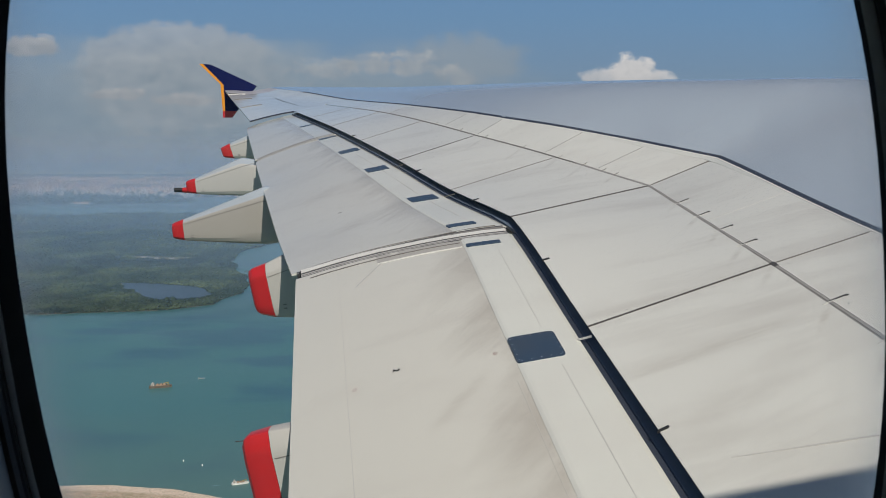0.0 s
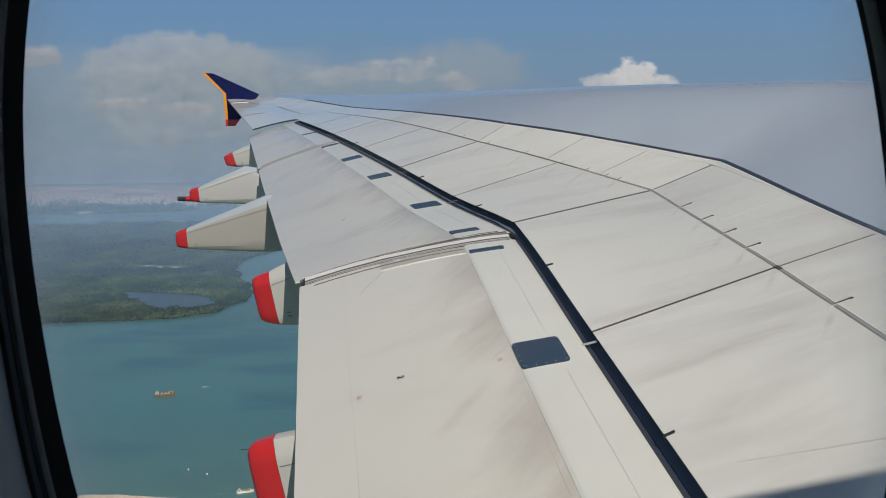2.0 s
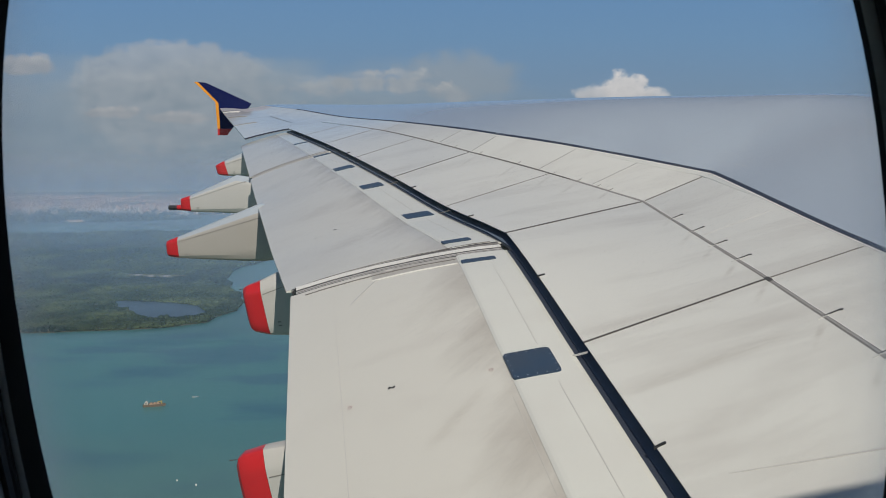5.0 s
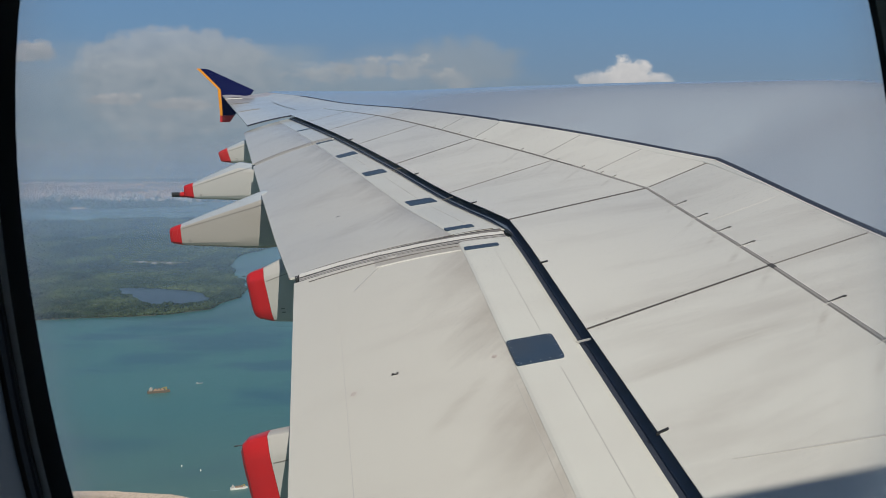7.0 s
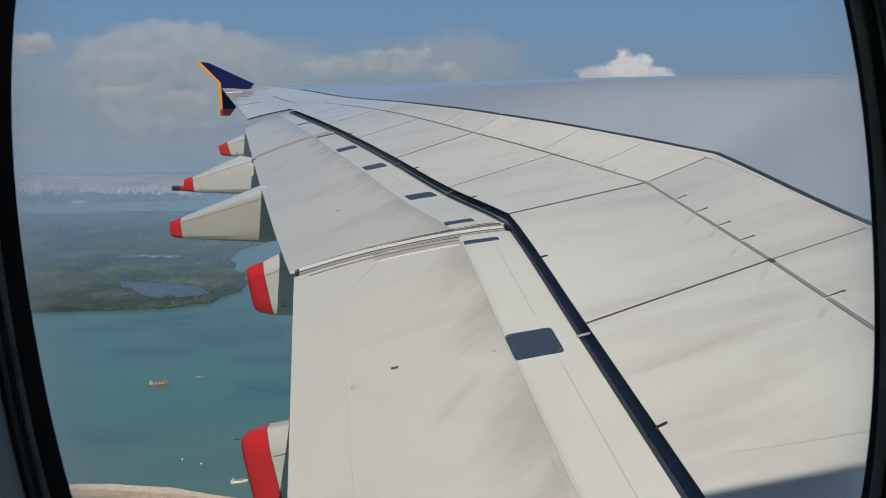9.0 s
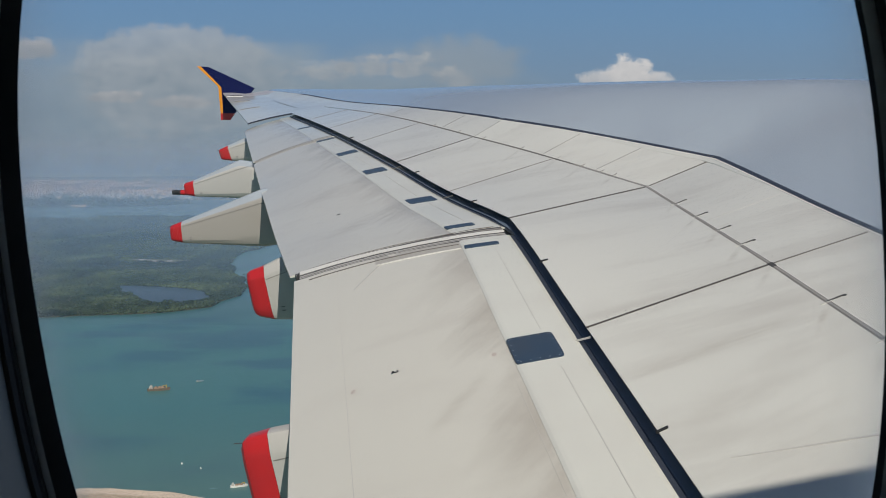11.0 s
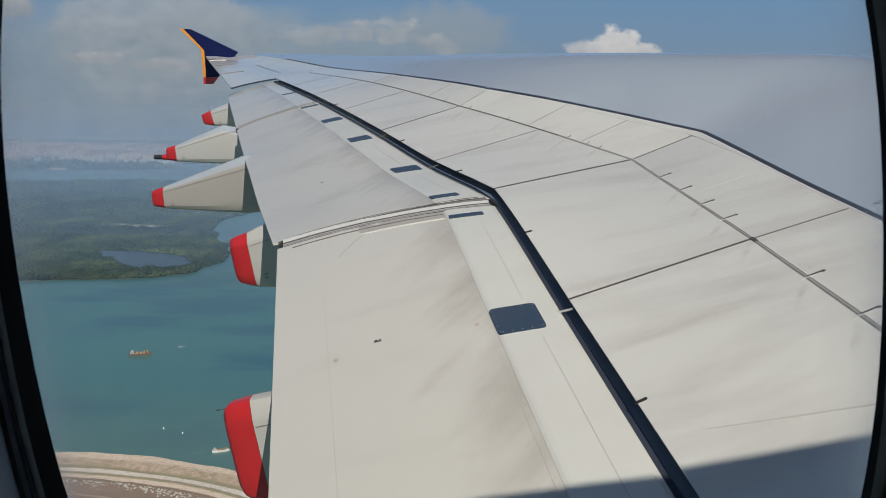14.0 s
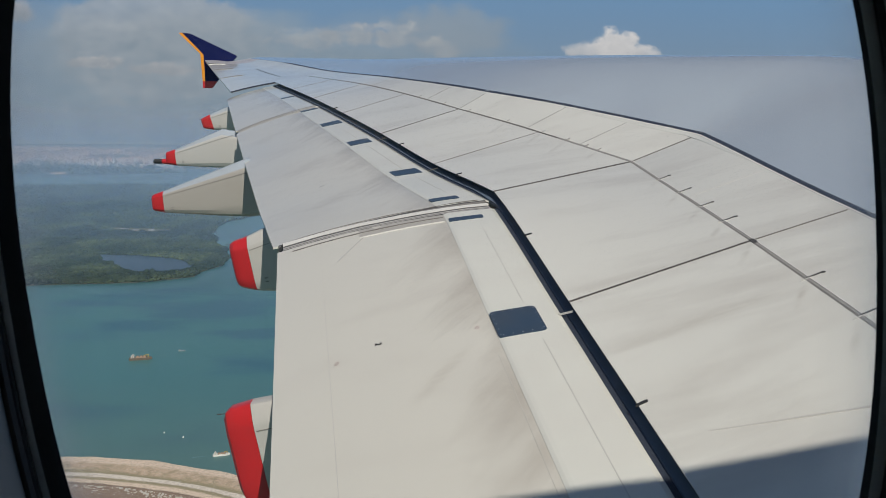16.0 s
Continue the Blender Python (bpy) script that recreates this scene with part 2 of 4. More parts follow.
         (15.7, 0.02, 0.407), (20, 0.78, 0.407), (25.7, 1.64, 0.407), (30.5, 2.32, 0.407), (36, 3.2, 0.25))
# reach and rise along each rib of the hinge line, the wing box's rear edge, the crest and the leading edge
PROFILE = (
    (1.75, 0.8, 2.9, 1.2, 6.5, 2.1, 16.5, 0.9),
    (1.75, 0.77, 2.85, 1.17, 6.5, 2.05, 12.4, 0.9),
    (1.95, 0.61, 3.1, 0.95, 6.3, 1.9, 11, 0.9),
    (2.2, 0.43, 3.4, 0.87, 6.2, 2.15, 8.7, 1.4),
    (2.05, 0.56, 3, 1, 5.6, 2.1, 7.84, 1.4),
    (1.72, 0.53, 2.42, 0.92, 5, 1.8, 7.16, 1.1),
    (1.45, 0.45, 2.1, 0.7, 4.2, 1.36, 6, 0.8),
    (1.08, 0.25, 1.77, 0.45, 3.4, 0.92, 4.5, 0.5),
    (0.81, 0.12, 1.51, 0.41, 2.8, 0.67, 3.3, 0.35),
    (0.6, 0.1, 1, 0.18, 1.5, 0.25, 1.9, 0.1),
)
STATIONS = np.hstack([np.array(SPINE), np.array(PROFILE)])


def rear_x(y):
    return 0.95 + 0.14 * (11 - y) if y < 11 else 0.95 - 0.407 * (y - 11)


def smooth_at(y, col):
    """Cubic through the stations' column."""
    ys, vs = STATIONS[:, 0], STATIONS[:, col]
    i = int(np.clip(np.searchsorted(ys, y) - 1, 0, len(ys) - 2))
    sl = np.gradient(vs, ys)
    h = ys[i + 1] - ys[i]
    t = (y - ys[i]) / h
    return ((2 * t ** 3 - 3 * t ** 2 + 1) * vs[i] + (t ** 3 - 2 * t ** 2 + t) * h * sl[i]
            + (-2 * t ** 3 + 3 * t ** 2) * vs[i + 1] + (t ** 3 - t ** 2) * h * sl[i + 1])


def linear_at(y, col):
    return float(np.interp(y, STATIONS[:, 0], STATIONS[:, col]))


def knots(y):
    """Reach and rise of the section's five marks, from the spoilers' rear line forwards."""
    t = [0.0] + [linear_at(y, c) for c in (3, 5, 7, 9)]
    z = [0.0] + [smooth_at(y, c) for c in (4, 6, 8, 10)]
    return np.array(t), np.array(z)


def on_rib(y, t, lift=0.0):
    """A point of the upper skin: t metres forward of the spoilers' rear line along the rib of station y."""
    kt, kz = knots(y)
    i = int(np.clip(np.searchsorted(kt, t) - 1, 0, 3))
    d = np.diff(kz) / np.diff(kt)
    if i < 2:
        z = kz[i] + d[i] * (t - kt[i])
        s = linear_at(y, 2)
        n = math.hypot(1, s)
        return Vector((rear_x(y) + t / n, y + t * s / n, smooth_at(y, 1) + z + lift))
    sl = np.array([d[0], d[0], (d[1] + d[2]) / 2, min(0.02, d[2]), d[3] * 1.6])
    h = kt[i + 1] - kt[i]
    u = (t - kt[i]) / h
    z = ((2 * u ** 3 - 3 * u ** 2 + 1) * kz[i] + (u ** 3 - 2 * u ** 2 + u) * h * sl[i]
         + (-2 * u ** 3 + 3 * u ** 2) * kz[i + 1] + (u ** 3 - u ** 2) * h * sl[i + 1])
    s = linear_at(y, 2)
    n = math.hypot(1, s)
    return Vector((rear_x(y) + t / n, y + t * s / n, smooth_at(y, 1) + z + lift))


def flap_tail(y):
    """The flaps' trailing edge."""
    if y < 10.85:
        return Vector((-1.35 - 0.175 * (y - 6.3), y, -2.90 + 0.2925 * (y - 6.3)))
    return Vector((float(np.interp(y, (10.7, 13.2, 18.3, 25.5), (-2.15, -2.92, -4.44, -6.61))), y,
                   float(np.interp(y, (10.7, 13.2, 18.3, 25.5), (-1.67, -1.32, -0.41, 1.11)))))


def on_flap(y, u, lift=0.0):
    """A point of the flap's top: u is 0 at its front lip and 1 at the trailing edge."""
    lip = Vector((rear_x(y) - 0.13, y, smooth_at(y, 1) - 0.13))
    p = lip.lerp(flap_tail(y), u)
    p.z += 0.35 * u * (1 - u) * (lip - flap_tail(y)).length / 3 + lift
    return p


CREASE = 0.215
STEP = 0.016


def steps(a, b, size):
    return np.linspace(a, b, max(2, int(round((b - a) / size)) + 1))


wing = tagged(new("aircraft_wing"), "white and light grey airliner wing with flaps out", "aircraft wing")
wing.location = (0, 0, EYE_Z)

# wing box: grey upper skin, blunt nose, lower skin
rings = []
for y in list(steps(-2.6, 11, 0.9)) + list(steps(11.25, 13, 0.6)) + list(steps(13.6, 36, 1.1)):
    kt, kz = knots(y)
    top = [on_rib(y, t) for t in np.linspace(kt[2] + 0.02, kt[4], 16)]
    nose, depth = top[-1], 0.13 * kt[4]
    low = []
    for u, drop in ((1.0, 0.25), (0.9, 0.62), (0.6, 0.95), (0.25, 0.85), (0.0, 0.45)):
        p = on_rib(y, kt[2] * 0.9 + (kt[4] - kt[2] * 0.9) * u)
        low.append(Vector((p.x, p.y, nose.z * 0.5 + top[0].z * 0.5 - depth * drop)))
    rings.append(top + low)
loft("wing_box", rings, GREY, wing, "smooth light grey wing box skin")

# sheet under panels and spoilers, with the gaps' shade put into its colour
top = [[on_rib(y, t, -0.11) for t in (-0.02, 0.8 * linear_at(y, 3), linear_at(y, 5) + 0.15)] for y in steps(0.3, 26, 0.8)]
slab("rear_structure", top, 0.05, GAP_SHADE, wing, "sheet inside the gaps, coloured dark for their shade")
# flap cove sheet: shade inside the flap gap, given as dark blue colour
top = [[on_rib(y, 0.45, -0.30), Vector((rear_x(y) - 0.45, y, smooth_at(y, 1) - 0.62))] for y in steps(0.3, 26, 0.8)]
slab("flap_cove", top, 0.04, COVE_SHADE, wing, "flap cove sheet, dark blue for the shade in the gap")

# spoilers, hinge panels
GAP = 0.004
SPOILERS = (0.3, 7.52, 11.0, 13.1, 15.7, 18.3, 21.0, 23.4, 25.8)
for a, b in zip(SPOILERS, SPOILERS[1:]):
    rows = []
    for y in steps(a + GAP, b - GAP, 0.6):
        tm = linear_at(y, 3)
        rows.append([on_rib(y, t) for t in np.linspace(0, tm - 0.02, 6)])
    slab("spoiler", rows, (0.006, 0.03, 0.05, 0.06, 0.06, 0.05), WHITE, wing)
PANELS = (0.3, 4.0, 7.52, 11.0, 15.7, 20.4, 25.8)
for a, b in zip(PANELS, PANELS[1:]):
    rows = []
    for y in steps(a + 0.006, b - 0.006, 0.6):
        tm, tb = linear_at(y, 3), linear_at(y, 5)
        rows.append([on_rib(y, t) for t in np.linspace(tm + 0.02, tb - 0.03, 5)])
    slab("hinge_panel", rows, 0.05, WHITE, wing)
# dark sealing strip along the wing box's rear edge
rows = [[on_rib(y, linear_at(y, 5) - 0.030, 0.004), on_rib(y, linear_at(y, 5) + 0.035, 0.004)] for y in list(steps(0.3, 11, 0.6)) + list(steps(11.2, 31, 0.6))]
slab("seal_strip", rows, 0.02, STRIP, wing, "dark blue seal strip")

# outer wing behind the box: fixed panel and ailerons
def outer_tail(y):
    return Vector((-6.62 - 0.365 * (y - 26), y, 1.36 + 0.188 * (y - 26)))


AILERONS = (25.79, 29.3, 32.0, 34.4, 36.0)
for a, b in zip(AILERONS, AILERONS[1:]):
    rows = []
    for y in steps(a + 0.002, b - 0.002, 0.6):
        tm, tb = linear_at(y, 3), linear_at(y, 5)
        front = on_rib(y, 0.0)
        rows.append([on_rib(y, t) for t in (tb - 0.02, (tm + tb) / 2, tm, tm / 2)] + [front.lerp(outer_tail(y), u) + Vector((0, 0, 0.1 * u * (1 - u))) for u in (0.0, 0.25, 0.5, 0.75, 1.0)])
    tip = a > 34
    slab("tip_panel" if tip else "aileron", rows, 0.05, TIP_GREY if tip else WHITE, wing, "bare grey panel at the wing tip" if tip else "white aileron on the outer wing")

# dark slab added over the aileron's sunlit end face in place of a gap
rows = [[on_rib(25.79, 0.0).lerp(outer_tail(25.79), u) + Vector((0, d, 0.1 * u * (1 - u) + 0.004)) for u in np.linspace(0, 1, 9)] for d in (-0.02, 0.012)]
slab("flap_end_gap", rows, 0.045, STRIP, wing, "dark edge at the outer flap's end")

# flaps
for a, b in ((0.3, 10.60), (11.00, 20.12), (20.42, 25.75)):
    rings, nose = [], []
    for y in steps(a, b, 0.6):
        top = [on_flap(y, u, -STEP - 0.012) for u in (0.0, 0.07, 0.14, CREASE - 0.012)]
        top += [on_flap(y, u, -STEP) for u in (CREASE + 0.006, 0.30, 0.42, 0.55, 0.7, 0.85, 1.0)]
        low = [Vector((p.x, p.y, p.z - d)) for p, d in ((top[-1], 0.025), (top[7], 0.22), (top[3], 0.36))]
        lip = on_flap(y, 0.0)
        front = [Vector((lip.x + 0.33, y, lip.z - 0.36)), Vector((lip.x + 0.40, y, lip.z - 0.24)), Vector((lip.x + 0.15, y, lip.z - 0.08))]
        rings.append(top + low + front)
        skin_top = [lip + Vector((0.45, 0, -0.2)), lip + Vector((0.2, 0, -0.03))] + [on_flap(y, u) for u in (0.0, 0.07, 0.14, CREASE - 0.016)]
        skin_top += [on_flap(y, CREASE - 0.004, -0.003), on_flap(y, CREASE + 0.007, -STEP + 0.004)]
        nose.append(skin_top + [p + Vector((0, 0, -0.022)) for p in reversed(skin_top)])
    loft("flap", rings, FLAP_WHITE, wing, "lowered white flap with grey dirt streaks")
    # deep shade on the flap's front edge, painted as a dark strip
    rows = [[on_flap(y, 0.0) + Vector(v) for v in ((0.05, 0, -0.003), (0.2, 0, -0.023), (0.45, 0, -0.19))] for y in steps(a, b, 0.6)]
    slab("flap_nose_shade", rows, 0.004, STRIP, wing, "dark strip painting the gap's shade on the flap's leading edge")
    loft("flap_nose", nose, NOSE_WHITE, wing, "clean white front skin of the flap, stepped over the rest", smooth=False)


# wear plates on the flaps
def plate(y0, y1, u0, u1, lift=0.010):
    """A thin riveted plate with rounded corners on the flap's front part."""
    r = 0.16
    shape = []
    for k in range(24):
        a = 2 * math.pi * (k + 0.5) / 24
        c, s = math.cos(a), math.sin(a)
        shape.append((0.5 + 0.5 * math.copysign(abs(c) ** r, c), 0.5 + 0.5 * math.copysign(abs(s) ** r, s)))

    def ring(shrink, up):
        return [on_flap(y0 + (y1 - y0) * (0.5 + (b - 0.5) * shrink), u0 + (u1 - u0) * (0.5 + (a - 0.5) * shrink), up) for a, b in shape]

    ob = loft("wear_plate", [ring(1.0, -0.02), ring(1.0, lift - 0.002), ring(0.985, lift)], NAVY_PATCH, wing, "dark blue wear plate with rivets")
    if y1 - y0 > 0.4:
        for k in range(20):
            a, b = shape[k]
            side, along = divmod(k, 5)
            w = 0.1 + 0.2 * along
            a, b = ((w, 0.06), (0.95, w), (1 - w, 0.94), (0.05, 1 - w))[side]
            c = on_flap(y0 + (y1 - y0) * b, u0 + (u1 - u0) * a, lift)
            ring_pts = [[c + Vector((0.008 * math.cos(q), 0.008 * math.sin(q), h)) for q in np.linspace(0, 5.2, 6)] for h in (-0.004, 0.002)]
            loft("rivet", ring_pts, METAL, ob)
    return ob


for y0, y1, u0, u1 in ((7.25, 7.75, 0.056, 0.221), (10.26, 10.37, 0.057, 0.213), (11.24, 11.37, 0.085, 0.221), (13.05, 13.37, 0.029, 0.193),
                       (15.58, 15.91, 0.036, 0.205), (17.75, 18.07, 0.018, 0.21), (19.92, 20.06, 0.01, 0.215), (22.55, 22.68, 0.0, 0.21)):
    plate(y0, y1, u0, u1)

half = ((0.0, 1.0), (0.40, 1.0), (0.55, 0.985), (0.64, 0.95), (0.94, 0.70), (0.985, 0.63), (1.0, 0.52), (1.0, -0.50), (0.96, -0.72), (0.82, -0.89), (0.55, -0.98), (0.0, -1.0))
FAIRING_SHAPE = half + tuple((-c, s) for c, s in half[-2:0:-1])

# flap track fairings: sections of x, top, bottom, half width
def fairing(y, sections, cap_at, lean=0.1, probe=False, wick=True):
    def ring(x, top, low, w):
        pts = []
        for c, s in FAIRING_SHAPE:
            pts.append(Vector((x + lean * (top - low) / 2 * (1 - s), y + w * c, (top + low) / 2 + (top - low) / 2 * s)))
        return pts

    xs = np.array([s[0] for s in sections])

    def at(x):
        top, low, w = [float(np.interp(x, xs, [s[i] for s in sections])) for i in (1, 2, 3)]
        near = y - w
        tail, lip = flap_tail(near), on_flap(near, 0.0)
        if x > tail.x:
            u = min(1.0, max(0.0, (lip.x - x) / (lip.x - tail.x)))
            top = min(top, on_flap(near, u).z - 0.035 - 0.45 * (1 - u))
        return [top, low, w]

    body_x = [x for x in np.linspace(cap_at, xs[-1], 9)]
    # the fairing near y = 17 has its shaded side painted darker
    body = loft("track_fairing", [ring(x, *at(x)) for x in body_x], DIM_BROWN if 17 < y < 18 else FAIRING_WHITE, wing, "white flap track fairing with a red tail")
    # top faces of the outer fairings get the skylight as a bluish colour
    body.data.materials.append(FAIRING_SKYLIT if y > 15 else FAIRING_WHITE)
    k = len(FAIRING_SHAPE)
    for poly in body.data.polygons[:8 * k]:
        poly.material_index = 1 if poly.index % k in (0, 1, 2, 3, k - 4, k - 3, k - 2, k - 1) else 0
    cap_rings = [ring(x, *at(x)) for x in np.linspace(xs[0] + 0.05, cap_at - 0.004, 4)]
    t, l, w = at(xs[0])
    m, h = (t + l) / 2, (t - l) / 2
    cap_rings = [ring(xs[0] - 0.02, m + h * 0.80, m - h * 0.80, w * 0.6), ring(xs[0], m + h * 0.94, m - h * 0.94, w * 0.88)] + cap_rings
    cap = loft("tail_cap", cap_rings, RED, body, "red tail cap")
    def side(x, share, out=0.004):
        t_, l_, w_ = at(x)
        zz = (t_ - l_) * share
        return Vector((x + lean * zz, y - w_ - out, t_ - zz))

    end = min(xs[-1] - 0.1, flap_tail(y).x + 0.35)
    rows = [[side(x, 0.235), side(x, 0.235 + 0.006 / max(0.2, at(x)[0] - at(x)[1]))] for x in np.linspace(cap_at + 0.02, end, 8)]
    slab("panel_seam", rows, 0.003, DUST_LINE, body)
    x = cap_at + 0.16
    for s in (0.74, 0.80):
        slab("unreadable_marking", [[side(x, s), side(x, s + 0.018)], [side(x + 0.055, s), side(x + 0.055, s + 0.018)]], 0.003, DUST_LINE, body)
    if wick:
        r = [[Vector((x, y + rr * math.cos(a), m + h * 0.88 + (x - xs[0]) * 0.1 + rr * math.sin(a))) for a in np.linspace(0, 5.2, 6)]
             for x, rr in ((xs[0] + 0.02, 0.006), (xs[0] - 0.06, 0.004), (xs[0] - 0.065, 0.007), (xs[0] - 0.10, 0.006))]
        loft("static_wick", r, SEAL, body)
    if probe:
        r = [[Vector((x, y + rr * math.cos(a), l + 0.07 + rr * math.sin(a))) for a in np.linspace(0, 5.7, 12)]
             for x, rr in ((xs[0] + 0.2, 0.09), (xs[0] - 0.12, 0.07), (xs[0] - 0.14, 0.06))]
        loft("drain_fitting", r, RED, body)
        r = [[Vector((x, y + rr * math.cos(a), l + 0.07 + rr * math.sin(a))) for a in np.linspace(0, 5.7, 12)]
             for x, rr in ((xs[0] - 0.12, 0.062), (xs[0] - 0.36, 0.062), (xs[0] - 0.365, 0.05))]
        loft("drain_tube", r, INK, body, "black drain tube")
    return body


fairing(7.48, ((-2.03, -2.77, -3.77, 0.13), (-1.73, -2.68, -3.79, 0.17), (-0.2, -2.2, -3.6, 0.30), (1.2, -2.1, -3.3, 0.3)), -1.77, 0.21)
fairing(12.65, ((-3.27, -1.80, -2.55, 0.20), (-3.0, -1.70, -2.60, 0.27), (-1.6, -0.98, -2.62, 0.34), (0.2, -1.1, -2.3, 0.3)), -2.98, 0.2)
fairing(17.25, ((-6.17, -1.41, -1.76, 0.16), (-5.9, -1.31, -1.80, 0.22), (-4.13, -0.60, -1.88, 0.36), (-2.2, 0.2, -1.6, 0.34)), -5.90, 0.08)
fairing(20.85, ((-7.04, -0.55, -0.87, 0.15), (-6.78, -0.47, -0.91, 0.2), (-5.2, 0.22, -0.97, 0.34), (-3.4, 0.5, -0.7, 0.3)), -6.78, 0.1, True, False)
fairing(24.85, ((-7.24, 0.42, 0.10, 0.14), (-6.97, 0.55, 0.07, 0.2), (-6.3, 0.84, 0.04, 0.26), (-4.8, 1.2, 0.3, 0.25)), -6.95, 0.3)

# wingtip fence: swept blade above and below the tip
def blade(name, outline, y, t, material, parent, label):
    ring0 = [Vector((x, y - t, z)) for x, z in outline]
    ring1 = [Vector((x, y + t, z)) for x, z in outline]
    return loft(name, [ring0, ring1], material, parent, label, smooth=False)


fence = blade("wingtip_fence", ((-8.8, 3.46), (-10.9, 4.42), (-11.25, 4.44), (-10.33, 3.50), (-10.27, 2.30), (-9.75, 2.30), (-9.35, 2.8)), 36.05, 0.05, NAVY, wing, "navy wingtip fence with an orange edge")
blade("fence_edge", ((-11.25, 4.444), (-11.42, 4.444), (-10.47, 3.52), (-10.40, 2.30), (-10.27, 2.30), (-10.33, 3.50)), 36.05, 0.055, ORANGE, fence, "orange trailing edge band")
blade("fence_foot", ((-10.40, 2.297), (-10.40, 2.0), (-9.98, 2.0), (-9.75, 2.297)), 36.05, 0.055, RED, fence, "red lower end")

# ---- fuselage around the camera ----
PITCH = pose(0, 0, EYE_Z, 0, -4.0, 0)
WINDOW_POSE = pose(0, 0, EYE_Z, 0, -6.17, 0)


def arc_point(a, grow=0.0):
    return (-3.25 + (3.57 + grow) * math.cos(a), 0.6 + (4.2 + grow) * math.sin(a))


# two shells; the unseen slot between them is left open to brighten the cabin
for a0, a1 in ((-3, 182.7), (190.3, 339)):
    arc = [radians(a) for a in np.linspace(a0, a1, 40)]
    rings = [[Vector((x, *arc_point(a))) for a in arc] + [Vector((x, *arc_point(a, -0.16))) for a in arc[::-1]] for x in (-15.0, 17.0)]
    shell = loft("fuselage", rings, SKIN, None, "white painted airliner fuselage shell", smooth=True)
    shell.matrix_world = PITCH
    tagged(shell, category="fuselage", kind="structure")
# pillars across the added slot of the far side, out of view
for k in range(29):
    v, fcs = box_mesh((0.30, 0.14, 0.62), (-14.5 + 1.1 * k, -6.72, 0.12))
    ob = mesh_ob("wall_pillar", v, fcs, SKIN)
    ob.matrix_world = PITCH
    tagged(ob, "white pillar in the light slot added on the far side", "pillar", kind="structure")
for x, nm in ((-15.0, "wall_aft"), (17.0, "wall_front")):
    ring = [[Vector((x + d, *arc_point(a, -0.05))) for a in np.linspace(0, 2 * math.pi, 48, endpoint=False)] for d in (-0.05, 0.05)]
    tagged(loft(nm, ring, LINING, None, "plain grey end wall of the cabin", smooth=False), category="wall", kind="structure").matrix_world = PITCH


v, fcs = box_mesh((31.8, 6.6, 0.08), (1.0, -3.3, -1.25))
floor = mesh_ob("floor", v, fcs, CARPET)
floor.matrix_world = PITCH
tagged(floor, "grey carpeted cabin floor", "floor", kind="structure")


# window: rounded opening, rubber gasket, bezel steps, cabin wall
def oval(a, half_w, half_h, power=2.29):
    c, s = math.cos(a), math.sin(a)
    return math.copysign(abs(c) ** (2 / power), c) * half_w, math.copysign(abs(s) ** (2 / power), s) * half_h


def oval_ring(half_w, half_h, y, cx=0.0020, cz=-0.0445, n=120):
    return [Vector((cx + x, y, cz + z)) for x, z in (oval(2 * math.pi * k / n, half_w, half_h) for k in range(n))]


def frame_ring(name, profile, material, parent, label="", shift=0.0):
    """A ring swept round the window: profile of half width and distance from the eye."""
    rings = [oval_ring(w, w + 0.0807, y, 0.0020 + shift) for w, y in profile]
    return loft(name, rings + rings[:1], material, parent, label, smooth=True, caps=False)


window = tagged(new("window_1"), "cabin window with black rubber gasket and dark bezel", "window", kind="structure")
window.matrix_world = WINDOW_POSE
frame_ring("gasket", ((0.1460, 0.252), (0.14025, 0.247), (0.175, 0.247), (0.195, 0.272), (0.166, 0.272)), RUBBER, window, "black rubber gasket")
frame_ring("inner_bezel", ((0.1400, 0.237), (0.1368, 0.2335), (0.168, 0.2335), (0.168, 0.237)), BEZEL, window, "grey plastic bezel", -0.0023)
frame_ring("bezel_groove", ((0.1397, 0.2330), (0.1397, 0.2315), (0.168, 0.2315), (0.168, 0.2330)), RUBBER, window, "", -0.0015)
frame_ring("outer_bezel", ((0.1425, 0.2310), (0.1396, 0.2283), (0.170, 0.2283), (0.170, 0.2310)), BEZEL, window, "", -0.0010)
frame_ring("lining_groove", ((0.1400, 0.2280), (0.1400, 0.2255), (0.170, 0.2255), (0.170, 0.2280)), RUBBER, window)
n = 120
pane = mesh_ob("pane", oval_ring(0.164, 0.250, 0.262) + oval_ring(0.164, 0.250, 0.266),
               [tuple(range(n)), tuple(range(n, 2 * n))] + [(i, (i + 1) % n, n + (i + 1) % n, n + i) for i in range(n)], RUBBER)
g = Nodes("window_pane")
clear = g.tree.nodes.new("ShaderNodeBsdfTransparent")
gloss = g.add("ShaderNodeBsdfGlossy", Roughness=0.02)
ms = g.tree.nodes.new("ShaderNodeMixShader")
ms.inputs[0].default_value = 0.012
g.link(clear.outputs[0], ms.inputs[1])
g.link(gloss.outputs[0], ms.inputs[2])
# milky film that thickens towards the pane's rim
sp = g.tree.nodes.new("ShaderNodeSeparateXYZ")
g.link(g.coords(), sp.inputs[0])
ax = g.math("POWER", g.math("ABSOLUTE", g.math("MULTIPLY", g.math("SUBTRACT", sp.outputs[0], 0.0020), 1 / 0.164)), 2.29)
az = g.math("POWER", g.math("ABSOLUTE", g.math("MULTIPLY", g.math("ADD", sp.outputs[2], 0.0445), 1 / 0.250)), 2.29)
